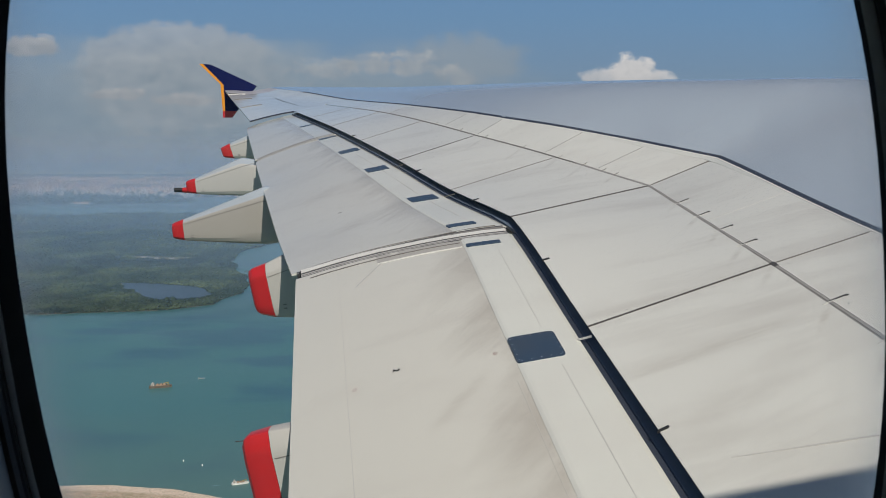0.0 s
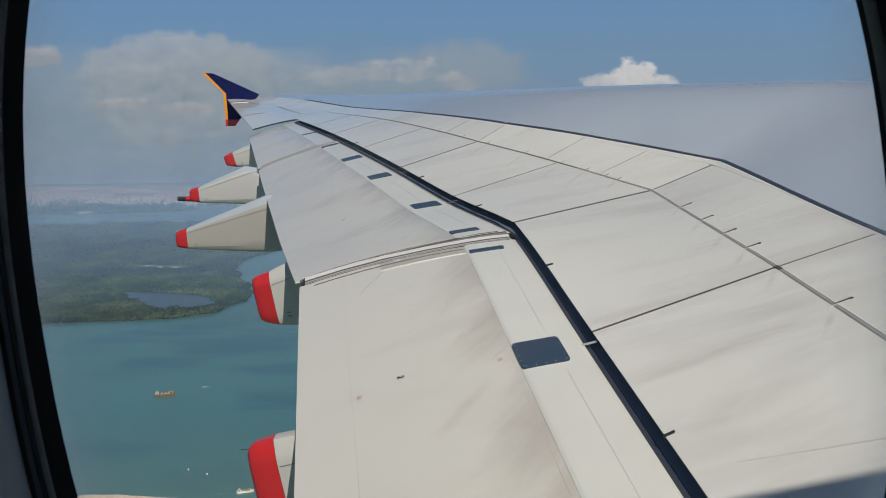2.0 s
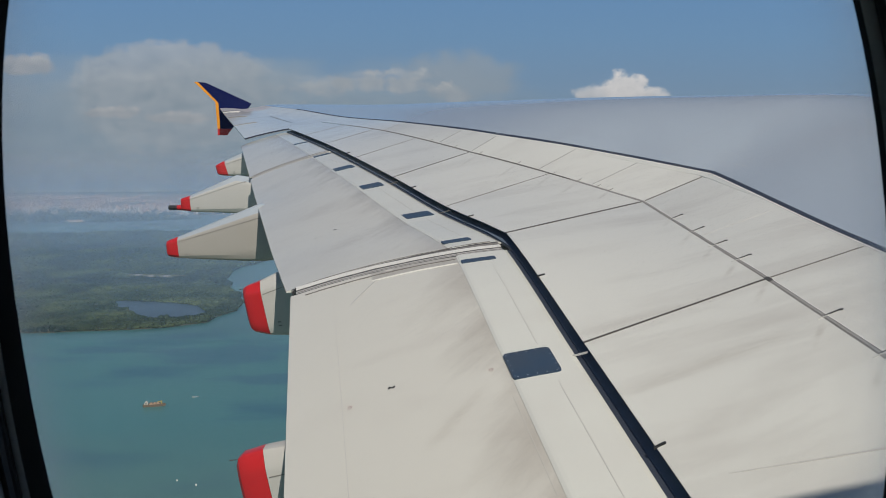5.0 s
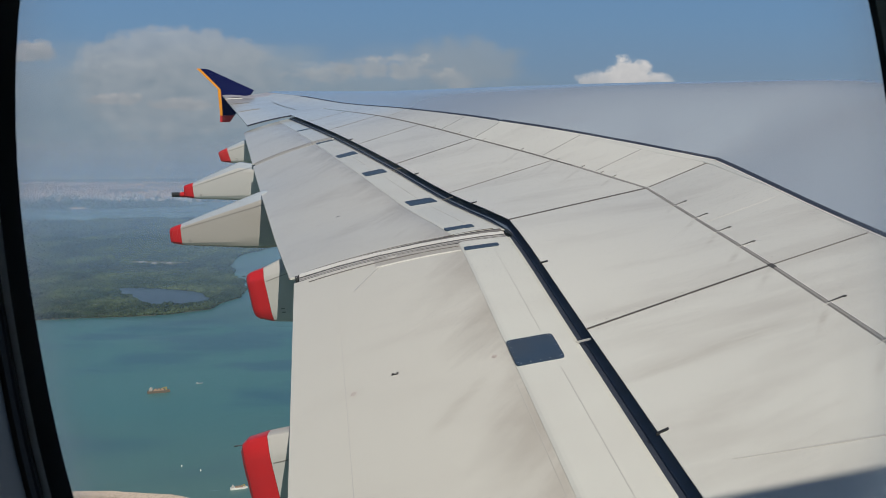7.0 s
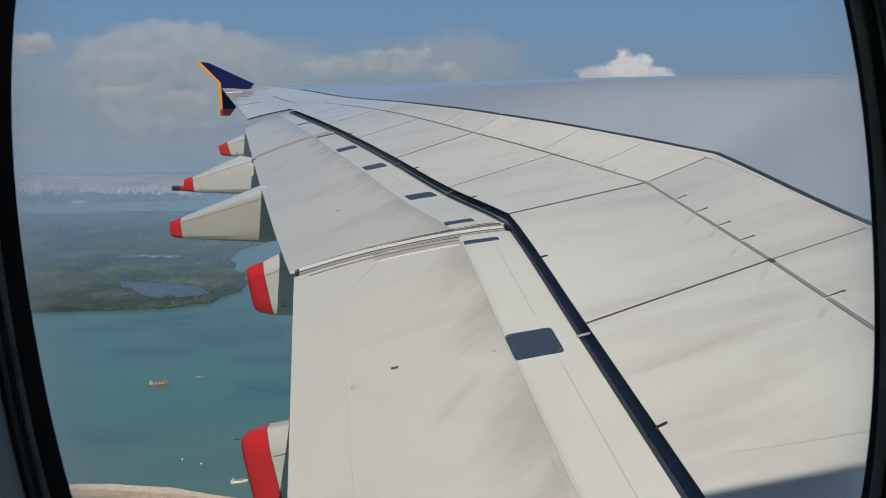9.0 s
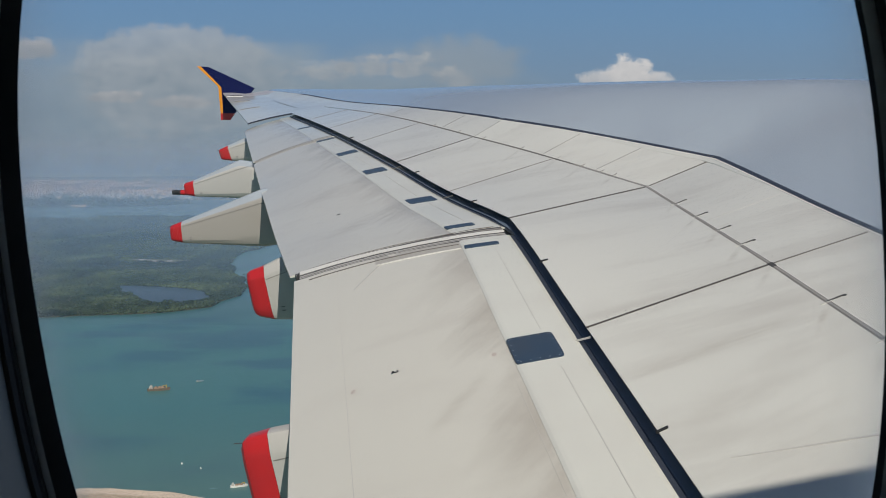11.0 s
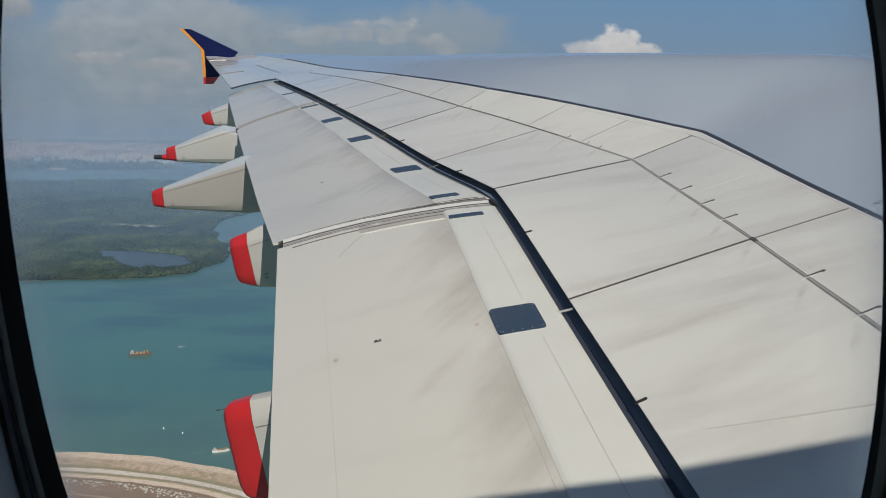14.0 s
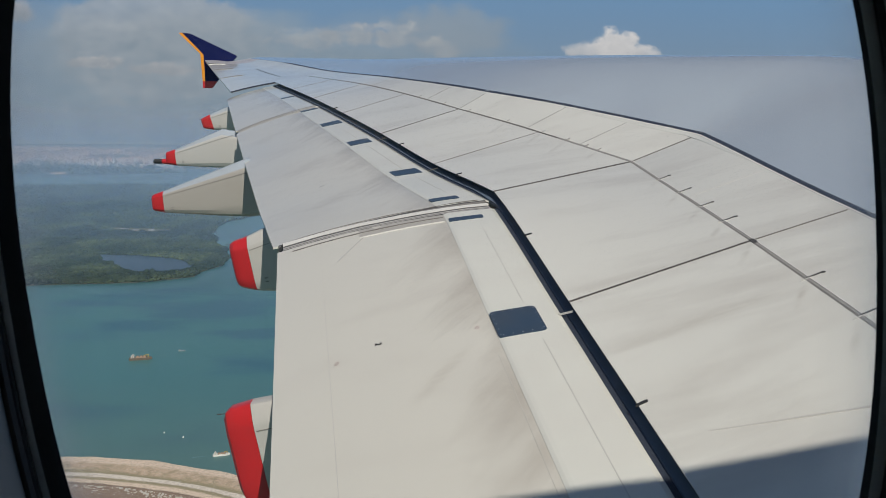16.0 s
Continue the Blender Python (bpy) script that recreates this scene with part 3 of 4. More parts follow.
rim = g.math("ADD", g.math("ADD", ax, az), g.math("MULTIPLY", g.math("SUBTRACT", g.noise(14, 4), 0.5), 0.10))
fog = g.ramp(rim, ((0.56, 0.004), (0.68, 0.04), (0.77, 0.12), (0.84, 0.25)))
film = g.add("ShaderNodeBsdfTranslucent", Color=(0.92, 0.93, 0.95, 1))
dull = g.tree.nodes.new("ShaderNodeMixShader")
g.link(fog, dull.inputs[0])
g.link(ms.outputs[0], dull.inputs[1])
g.link(film.outputs[0], dull.inputs[2])
g.link(dull.outputs[0], g.out.inputs[0])
pane.data.materials[0] = g.mat
pane.visible_shadow = False
under(pane, window, "clear window pane")

# cabin side wall with the opening
def wall_with_hole(name, y0, y1, hw, hh, half_w, material, top, low):
    n = 120
    verts, faces = [], []
    outer = []
    for k in range(n):
        a = 2 * math.pi * k / n
        c, s = math.cos(a), math.sin(a)
        m = max(abs(c), abs(s))
        outer.append((c / m * half_w, (top if s > 0 else low) * s / m))
    hole = [oval(2 * math.pi * k / n, hw, hh) for k in range(n)]
    hole = [(x + 0.0020, z - 0.0445) for x, z in hole]
    for loop, y in ((outer, y0), (hole, y0), (hole, y1), (outer, y1)):
        verts += [(x, y, z) for x, z in loop]
    for r in range(4):
        q = (r + 1) % 4
        faces += [(r * n + i, r * n + (i + 1) % n, q * n + (i + 1) % n, q * n + i) for i in range(n)]
    ob = mesh_ob(name, verts, faces, material, False)
    ob.matrix_world = WINDOW_POSE
    return tagged(ob, "grey cabin side wall round the window", "wall", kind="structure")


wall_with_hole("wall_side", 0.205, 0.2250, 0.1414, 0.2221, 0.8, LINING, 0.5, 0.6)
skin = wall_with_hole("fuselage_side", 0.268, 0.30, 0.192, 0.285, 0.8, SKIN, 0.9, 0.9)
tagged(skin, "white fuselage side skin round the window", "fuselage")
for x0, x1, nm in ((-15, -0.8, "wall_side_aft"), (0.8, 17, "wall_side_front")):
    v, fcs = box_mesh((x1 - x0, 0.115, 1.8), ((x0 + x1) / 2, 0.2425, 0))
    ob = mesh_ob(nm, v, fcs, LINING)
    ob.matrix_world = PITCH
    tagged(ob, "plain cabin side wall", "wall", kind="structure")

# ---- details of the wing ----
def rib_seal(y, t0, t1, width, material, lift=0.003, name="seal"):
    rows = [[on_rib(y - width / 2, t, lift), on_rib(y + width / 2, t, lift)] for t in np.linspace(t0, t1, 9)]
    return slab(name, rows, 0.014, material, wing)


def span_seal(y0, y1, reach, width, material, lift=0.003, name="seal"):
    ys = [y for y in steps(y0, 11, 0.6)] + [y for y in steps(11.2, y1, 0.6)] if y0 < 11 < y1 else steps(y0, y1, 0.6)
    rows = [[on_rib(y, reach(y) - width / 2, lift), on_rib(y, reach(y) + width / 2, lift)] for y in ys]
    return slab(name, rows, 0.014, material, wing)


def flap_seal(y0, y1, u, width, material, lift=0.002, name="flap_seam"):
    lift -= STEP if u > CREASE else 0.0
    rows = [[on_flap(y, u, lift), on_flap(y, u + width, lift)] for y in steps(y0, y1, 0.6)]
    return slab(name, rows, 0.012, material, wing)


hinge = lambda y: linear_at(y, 3)
rows = [[on_rib(5.136 - 0.474 * (t - 0.49) + d * min(1.0, t), t, 0.0025) for d in (-0.007, 0.007)] for t in np.linspace(0.30, 1.68, 12)]
slab("spoiler_seam", rows, 0.01, SEAM_FAINT, wing)
rows = [[on_rib(y, hinge(y) + d, 0.006) for d in (-0.024, 0.026)] for y in (7.44, 7.545)]
slab("corner_seal", rows, 0.014, SEAL, wing)
span_seal(0.4, 23.2, hinge, 0.044, DUST_LINE, 0.0012)
span_seal(0.4, 12.6, lambda y: hinge(y) + 0.002, 0.022, HINGE_GREY, 0.0035)
span_seal(12.6, 23.2, hinge, 0.016, DARK_JOINT, 0.0035)
span_seal(0.4, 13.0, lambda y: hinge(y) + 0.024, 0.008, EDGE_WHITE, 0.005, "seal_lip")
span_seal(27.2, 31.5, lambda y: 0.45, 0.040, SEAL)
for y, w, m in ((7.522, 0.030, DARK_JOINT), (11.0, 0.045, DARK_JOINT), (15.7, 0.040, DARK_JOINT), (13.1, 0.022, JOINT), (18.3, 0.028, JOINT), (21.0, 0.034, JOINT), (23.4, 0.034, JOINT)):
    rib_seal(y, 0.0, hinge(y) - 0.03, w, m)
for y, w, m in ((7.521, 0.020, JOINT), (11.0, 0.026, JOINT), (15.7, 0.016, DUST_LINE), (20.4, 0.02, DUST_LINE), (12.1, 0.010, DUST_LINE), (13.45, 0.010, DUST_LINE), (17.2, 0.014, DUST_LINE), (9.1, 0.008, SEAM_FAINT)):
    rib_seal(y, hinge(y) + 0.04, linear_at(y, 5) - 0.08, w, m)
# pale lip of the hinge panels beside the seal strip
span_seal(0.4, 13.4, lambda y: linear_at(y, 5) - 0.046, 0.018, EDGE_WHITE, 0.005, "panel_lip")


# brighter white skin along the seal strip where the wing bends
rows = [[on_rib(y, linear_at(y, 5) - 0.056 - q * 0.11 * max(0.04, 1 - ((y - 11.5) / 2.1) ** 2), 0.0035) for q in (1.0, 0.5, 0.0)] for y in np.linspace(9.45, 13.55, 16)]
slab("panel_edge_skin", rows, 0.008, NOSE_WHITE, wing, "brighter white skin beside the seal strip")


def hook(y):
    """A hinge arm that crosses the hinge line, with its dark slot."""
    t = hinge(y)
    rows = [[on_rib(y - 0.006, q, 0.006), on_rib(y + 0.003, q, 0.006)] for q in np.linspace(t - (0.07 if y < 11.5 else 0.0), t + 0.05, 4)]
    arm = slab("hinge_arm", rows, 0.02, HOOK_PALE if y < 11.5 else FINE_LINE, wing, "small hinge arm crossing the spoiler hinge line")
    rows = [[on_rib(y + 0.004 + 0.06 * (q - t), q, 0.008), on_rib(y + 0.017 + 0.06 * (q - t), q, 0.008)] for q in np.linspace(t + 0.0, t + (0.16 if y < 11.5 else 0.09), 4)]
    slab("slot", rows, 0.012, SEAL if y < 11.5 else DUST_LINE, arm, "dark slot")
    if y > 11.5:
        return
    c = on_rib(y + 0.01, t + 0.165, 0.01)
    slab("arm_end", [[c + Vector((-0.013, -0.012, 0)), c + Vector((0.013, -0.009, 0.003))], [c + Vector((-0.013, 0.016, 0)), c + Vector((0.013, 0.016, 0.003))]], 0.02, SEAL, arm)


for y in (5.66, 6.46, 8.15, 8.71, 9.32, 9.96, 11.69, 11.96, 12.4, 13.02, 14.07, 15.36, 16.4, 17.6):
    hook(y)
for y in (5.77, 9.23, 12.2, 14.66, 19.0):
    w = 0.010 + 0.0015 * y
    rows = [[on_rib(y - w / 2, q, 0.012), on_rib(y + w / 2, q, 0.012)] for q in (-0.02, 0.075)]
    slab("spoiler_stop", rows, 0.02, INK, wing, "small dark stop on the spoiler edge")
for y in (7.40, 12.95, 15.45):
    p, q = on_rib(y, 0.0, -0.03), on_flap(y + (0.14 if y < 10 else 0.22), 0.0, -0.012)
    d = Vector((0, 0.006 if y < 10 else 0.004, 0))
    slab("flap_link", [[p - d, p + d], [q - d, q + d]], 0.02, EDGE_WHITE if y < 10 else DUST_LINE, wing, "pale link across the flap gap")

for y0, y1 in ((0.4, 7.1), (7.85, 10.1)):
    flap_seal(y0, y1, 0.085, 0.0020, SEAM_FAINT)
flap_seal(0.4, 7.0, CREASE + 0.028, 0.0016, SEAM_FAINT)
flap_seal(11.5, 20.0, 0.095, 0.004, SEAM_FAINT)
flap_seal(0.4, 10.5, 0.800, 0.002, SEAM_FAINT)
# rails that fill the slots between the flaps; dark strips paint their shadow lines
for a, b, spec in ((10.60, 11.00, ((0.0, 0.06, -0.002, SEAL), (0.06, 0.13, -0.004, LIGHT_LINE), (0.13, 0.17, -0.003, JOINT), (0.17, 0.27, -0.004, LIGHT_LINE), (0.27, 0.36, -0.003, SEAL), (0.36, 0.62, 0.004, EDGE_WHITE), (0.62, 0.70, 0.001, SEAL),
                                   (0.70, 0.88, 0.003, DUST_LINE), (0.88, 1.0, 0.002, SEAL))),
                   (20.12, 20.42, ((0.0, 0.30, 0.004, END_STRIP), (0.30, 0.45, 0.002, DUST_LINE), (0.45, 0.75, 0.004, END_STRIP), (0.75, 1.0, 0.003, DUST_LINE)))):
    for u0, u1, lift, m in spec:
        rows = [[on_flap(y, u, lift - STEP * min(1.0, max(0.0, (u - 0.1) / 0.25))) for u in (0.0, 0.1, 0.2, 0.3, 0.4, 0.6, 0.8, 0.975)] for y in (a + (b - a) * u0, a + (b - a) * u1)]
        slab("slot_rail" if m is not SEAL else "slot_shade", rows, 0.06, m, wing)
# end cap strip with fasteners on the inner flap; its half shade is in the colour
rows = [[on_flap(y, u, 0.003 - STEP) for u in (0.225, 0.4, 0.62)] for y in (10.34, 10.59)]
slab("flap_end_strip", rows, 0.012, END_STRIP, wing)
rows = [[on_flap(10.34 - 0.55 * k + d, 0.60 + 0.13 * k, 0.003 - STEP) for d in (-0.012, 0.012)] for k in np.linspace(0, 1, 5)]
slab("flap_end_seam", rows, 0.004, LIGHT_LINE, wing)
for y, w, u0, u1, m in ((10.335, 0.014, 0.23, 0.62, EDGE_WHITE), (10.49, 0.014, 0.23, 0.93, JOINT), (11.03, 0.014, 0.03, 0.95, JOINT)):
    rows = [[on_flap(y + d, u, (0.008 if y < 10.6 or u < CREASE else 0.004) - STEP * min(1.0, max(0.0, (u - 0.17) / 0.06))) for d in (-w / 2, w / 2)] for u in np.linspace(u0, u1, 12)]
    slab("flap_end_seam", rows, 0.01, m, wing)


for y, w, m in ((29.3, 0.05, DUST_LINE), (32.0, 0.05, JOINT), (34.42, 0.16, SEAL), (34.20, 0.14, EDGE_WHITE)):
    rows = [[on_rib(y + d, 0.0, 0.012).lerp(outer_tail(y + d), u) + Vector((0, 0, 0.1 * u * (1 - u) + 0.012)) for d in (-w / 2, w / 2)] for u in np.linspace(0.35, 1.0, 5)]
    slab("aileron_joint", rows, 0.02, m, wing)


# fasteners in rows along the panel edges
def dots(name, spots, r, material):
    verts, faces = [], []
    for c in spots:
        k = len(verts)
        verts += [tuple(c + Vector((r * math.cos(q), r * 1.6 * math.sin(q), 0.0))) for q in np.linspace(0, 2 * math.pi, 6, endpoint=False)]
        faces.append(tuple(range(k, k + 6)))
    ob = under(mesh_ob(name, verts, faces, material), wing, "rows of small fastener heads")
    return tagged(ob, kind="stuff")


spots = []
for y in (7.515,):
    for side in (-0.065, 0.065):
        spots += [on_rib(y + side, t + side, 0.006) for t in np.arange(0.16, 1.9, 0.2)]
for y in np.arange(2.0, 11, 0.27):
    spots += [on_rib(y, hinge(y) + 0.10, 0.008)]
for y in np.arange(5.0, 10.8, 0.16):
    spots += [on_rib(y, linear_at(y, 5) - 0.16, 0.006)] if noise.noise((y * 1.7, 3.0, 0.0)) > 0.15 else []
for y0, y1, t0, t1, k in ((8.55, 8.18, 3.03, 3.02, 6), (8.01, 7.86, 3.06, 3.045, 5), (7.78, 7.72, 3.038, 3.03, 2), (7.65, 7.56, 3.02, 3.015, 3), (7.32, 7.22, 2.96, 2.90, 3), (7.12, 6.95, 2.93, 2.92, 4)):
    spots += [on_rib(y0 + (y1 - y0) * q, t0 + (t1 - t0) * q, 0.006) for q in np.linspace(0, 1, k)]
for y, t in ((8.75, 2.55), (8.6, 2.5), (6.9, 2.35), (6.8, 2.45), (7.0, 2.42)):
    spots.append(on_rib(y, t, 0.006))
dots("fasteners", spots, 0.0068, JOINT)
spots = []
for y in (5.62, 6.32):
    spots += [on_flap(y, u, 0.004) for u in np.arange(0.0, 0.2, 0.014)]
dots("fasteners", spots, 0.0042, LIGHT_LINE)
spots = []
for u in np.arange(0.24, 0.95, 0.018):
    spots += [on_flap(10.45, u, 0.016 - STEP), on_flap(11.15, u, 0.003 - STEP)]
dots("fasteners", spots, 0.0050, DUST_LINE)


# markings on the flaps: a figure, rings, unreadable lines
def ring_mark(y, u, r, material):
    c = on_flap(y, u, 0.003 - STEP)
    n = 20
    sl = (on_flap(y, u + 0.02).z - on_flap(y, u).z) / (on_flap(y, u + 0.02).x - on_flap(y, u).x)
    sy = (on_flap(y + 0.1, u).z - on_flap(y, u).z) / 0.1
    pts = []
    for rr in (r, r - 0.006):
        for k in range(n):
            dx, dy = rr * math.cos(2 * math.pi * k / n), 1.3 * rr * math.sin(2 * math.pi * k / n)
            pts.append(c + Vector((dx, dy, sl * dx + sy * dy)))
    ob = mesh_ob("ring_mark", pts, [(k, (k + 1) % n, n + (k + 1) % n, n + k) for k in range(n)], material)
    return under(ob, wing, "small red ring marking")


ring_mark(7.54, 0.774, 0.022, RED_INK)
ring_mark(7.54, 0.277, 0.022, RED_INK)
ring_mark(13.32, 0.728, 0.03, DUST_LINE)


def digit(text, y, u, size):
    cu = bpy.data.curves.new("figure", "FONT")
    cu.body, cu.size, cu.extrude, cu.offset = text, size * 0.9, 0.001, 0.004
    cu.align_x = cu.align_y = "CENTER"
    cu.materials.append(INK)
    ob = new("figure_marking", cu)
    p = on_flap(y, u, 0.003 - STEP)
    ex = (on_flap(y, u - 0.01) - on_flap(y, u + 0.01)).normalized()
    ey = (on_flap(y + 0.05, u) - on_flap(y - 0.05, u)).normalized()
    ez = ex.cross(ey).normalized()
    ey = ez.cross(ex)
    turn = Matrix((ex, ey, ez)).transposed().to_4x4() @ pose(0, 0, 0, 0, 0, -100)
    ob.parent = wing
    ob.matrix_local = Matrix.Translation(p) @ turn
    return tagged(ob, "black figure painted on the flap")


digit("2", 7.67, 0.623, 0.105)
digit("2", 13.48, 0.597, 0.09)


def bars(y, t, rows, length):
    for k in range(rows):
        q = [[on_rib(y + 0.05 * k, t + e, 0.006), on_rib(y + 0.05 * k + 0.022, t + e, 0.006)] for e in np.linspace(0, length * (1 - 0.2 * k), 3)]
        slab("unreadable_marking", q, 0.008, INK, wing, "small dark line of writing")


cu = bpy.data.curves.new("wing_writing", "FONT")
cu.body, cu.size, cu.extrude = "AREA", 0.115, 0.001
cu.materials.append(INK)
ob = new("wing_writing", cu)
p = on_rib(7.46, 3.50, 0.006)
ex = (on_rib(7.46, 3.30) - on_rib(7.46, 3.50)).normalized()
ey = (on_rib(7.36, 3.40) - on_rib(7.46, 3.40)).normalized()
ez = ex.cross(ey).normalized()
ob.parent = wing
ob.matrix_local = Matrix.Translation(p) @ Matrix((ex, ez.cross(ex), ez)).transposed().to_4x4()
tagged(ob, "black word painted on the grey wing skin")
bars(7.62, 3.26, 2, 0.24)

# ---- sea, land, sky ----
n = Nodes("sea_water")
big = n.noise(0.006, 5, (1, 1.6, 1))
# cloud shadows painted into the water's colour as darker patches
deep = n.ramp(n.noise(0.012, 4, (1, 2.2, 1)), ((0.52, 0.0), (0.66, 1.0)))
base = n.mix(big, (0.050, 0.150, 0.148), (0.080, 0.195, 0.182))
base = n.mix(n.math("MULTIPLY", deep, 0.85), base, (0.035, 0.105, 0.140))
sp = n.tree.nodes.new("ShaderNodeSeparateXYZ")
n.link(n.coords(), sp.inputs[0])
# three larger cloud shadows, set as dark ellipses in the colour
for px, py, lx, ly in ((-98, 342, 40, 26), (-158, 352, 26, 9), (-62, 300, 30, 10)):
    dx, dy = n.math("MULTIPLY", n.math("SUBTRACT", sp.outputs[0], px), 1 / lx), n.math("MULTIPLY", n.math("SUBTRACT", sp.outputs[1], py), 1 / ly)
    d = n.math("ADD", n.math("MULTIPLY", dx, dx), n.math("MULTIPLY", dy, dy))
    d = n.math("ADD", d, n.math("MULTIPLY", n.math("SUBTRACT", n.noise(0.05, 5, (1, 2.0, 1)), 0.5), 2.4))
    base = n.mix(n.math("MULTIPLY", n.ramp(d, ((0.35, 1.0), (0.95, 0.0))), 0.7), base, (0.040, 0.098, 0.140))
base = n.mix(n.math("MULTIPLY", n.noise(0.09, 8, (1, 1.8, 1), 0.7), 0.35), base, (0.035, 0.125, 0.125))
# silty shallows off the sandy shore
shift = n.add("ShaderNodeMapping", Location=(89, -61, 0))
n.link(n.coords(), shift.inputs[0])
off = n.tree.nodes.new("ShaderNodeVectorMath")
off.operation = "LENGTH"
n.link(shift.outputs[0], off.inputs[0])
silt = n.ramp(n.math("MULTIPLY", n.math("ADD", off.outputs["Value"], n.math("MULTIPLY", n.noise(0.03, 4), 40.0)), 0.004), ((0.50, 0.50), (0.82, 0.0)))
base = n.mix(silt, base, (0.130, 0.185, 0.150))
n.bump(n.noise(0.6, 4, (1, 1.5, 1)), 0.10, 0.3)
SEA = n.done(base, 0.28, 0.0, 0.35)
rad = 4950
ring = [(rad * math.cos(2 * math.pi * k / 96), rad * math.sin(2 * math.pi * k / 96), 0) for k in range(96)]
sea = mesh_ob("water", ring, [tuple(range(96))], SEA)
tagged(sea, "turquoise coastal sea with cloud shadows painted as darker patches", "sea", kind="structure")

n = Nodes("woodland")
base = n.mix(n.ramp(n.noise(0.028, 5, (0.8, 1.0, 1)), ((0.42, 0.0), (0.60, 1.0))), (0.024, 0.046, 0.032), (0.082, 0.112, 0.056))
# cloud shadows over the woods, painted as large dark patches
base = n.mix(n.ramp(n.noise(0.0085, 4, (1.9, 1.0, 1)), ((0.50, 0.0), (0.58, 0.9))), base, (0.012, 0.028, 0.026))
# lit and shaded sides of the crowns put into the colour as mottling
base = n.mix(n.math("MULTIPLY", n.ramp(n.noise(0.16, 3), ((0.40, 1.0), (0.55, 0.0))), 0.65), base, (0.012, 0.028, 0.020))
base = n.mix(n.math("MULTIPLY", n.ramp(n.noise(0.45, 4), ((0.54, 0.0), (0.70, 1.0))), 0.45), base, (0.105, 0.130, 0.068))
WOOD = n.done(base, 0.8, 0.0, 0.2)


def wobble(pts, size, seed, every=14):
    """A closed outline through the points, made uneven by noise."""
    out = []
    for (x0, y0), (x1, y1) in zip(pts, pts[1:] + pts[:1]):
        k = max(1, int(math.hypot(x1 - x0, y1 - y0) / every))
        for i in range(k):
            u = i / k
            x, y = x0 + (x1 - x0) * u, y0 + (y1 - y0) * u
            v = noise.noise_vector((x * 0.045, y * 0.045, seed)) + 0.5 * noise.noise_vector((x * 0.13, y * 0.13, seed))
            out.append((x + v.x * size, y + v.y * size))
    return out


def inside(x, y, poly):
    hit = False
    for (x0, y0), (x1, y1) in zip(poly, poly[1:] + poly[:1]):
        if (y0 > y) != (y1 > y) and x < x0 + (y - y0) * (x1 - x0) / (y1 - y0):
            hit = not hit
    return hit


def land(name, outline, z, material, label, category):
    me_v = [(x, y, z) for x, y in outline] + [(x, y, -1.0) for x, y in outline]
    k = len(outline)
    ob = mesh_ob(name, me_v, [tuple(range(k))] + [(i, (i + 1) % k, k + (i + 1) % k, k + i) for i in range(k)], material)
    return tagged(ob, label, category, kind="structure")


def hill(x, y):
    """Height of the headland's ground: low at the shore, with rises inland."""
    if y > 1300:
        return 0.4
    far = min(1.0, max(0.0, (y - 640) / 300))
    return 0.4 + 9.0 * far * max(0.0, noise.noise((x * 0.011, y * 0.006, 21)) + 0.25) * min(1.0, max(0.0, (1120 - y) / 60)) if far else 0.4


POOLS = []
n = Nodes("shore_ground")
base = n.mix(n.ramp(n.noise(0.05, 4), ((0.35, 0.0), (0.7, 1.0))), (0.06, 0.07, 0.045), (0.17, 0.16, 0.12))
SHORE = n.done(base, 0.85, 0.0, 0.2)
COAST = wobble([(-420, 385), (-205, 391), (-157, 399), (-134, 418), (-124, 455), (-127, 490), (-150, 551), (-172, 600), (-178, 674),
                (-160, 780), (-190, 941), (-330, 1130), (-440, 1100), (-560, 1015), (-900, 1000)], 6, 3)
LAKE = wobble([(-212, 490), (-186, 488), (-152, 472), (-138, 450), (-146, 434), (-166, 428), (-184, 446)], 3, 5, 8)
verts, faces = [], []
for y in np.arange(636, 1124, 8.0):
    for x in np.arange(-640, -150, 10.0):
        z = hill(x, y) if all(inside(x + d, y + e, COAST) for d, e in ((-7, 0), (7, 0), (0, -9), (0, 9))) else 0.0
        verts.append((x, y, z - 0.15 if z > 0.45 else -0.6))
m = len(np.arange(-640, -150, 10.0))
faces = [(i * m + j, i * m + j + 1, (i + 1) * m + j + 1, (i + 1) * m + j) for i in range(len(verts) // m - 1) for j in range(m - 1)]
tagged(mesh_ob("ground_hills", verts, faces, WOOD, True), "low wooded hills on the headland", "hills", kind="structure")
land("ground_headland", COAST, 0.4, SHORE, "low headland with a pale shore", "land")
LAGOON = Nodes("lagoon_water")
LAGOON = LAGOON.done(LAGOON.mix(LAGOON.noise(0.03, 4), (0.022, 0.042, 0.062), (0.032, 0.060, 0.08)), 0.3)
land("water_lagoon", LAKE, 0.8, LAGOON, "blue lagoon in the woods", "lagoon")

# a cleared field with a few pale sheds, and pools behind the woods
CLEARING = wobble([(-263, 612), (-215, 604), (-206, 622), (-258, 632)], 4, 7, 8)
n = Nodes("cleared_field")
FIELD = n.done(n.mix(n.noise(0.08, 5), (0.08, 0.10, 0.05), (0.22, 0.20, 0.13)), 0.9, 0.0, 0.2)
land("ground_clearing", CLEARING, 0.8, FIELD, "pale cleared field in the woods", "field")
for x, y, w, h in ((-246, 618, 5.5, 0.9), (-234, 612, 3, 0.8), (-222, 613, 4, 0.7)):
    v, fc = box_mesh((w, 4, h), (0, 0, h / 2))
    v += [(-w / 2, 0, h * 1.5), (w / 2, 0, h * 1.5)]
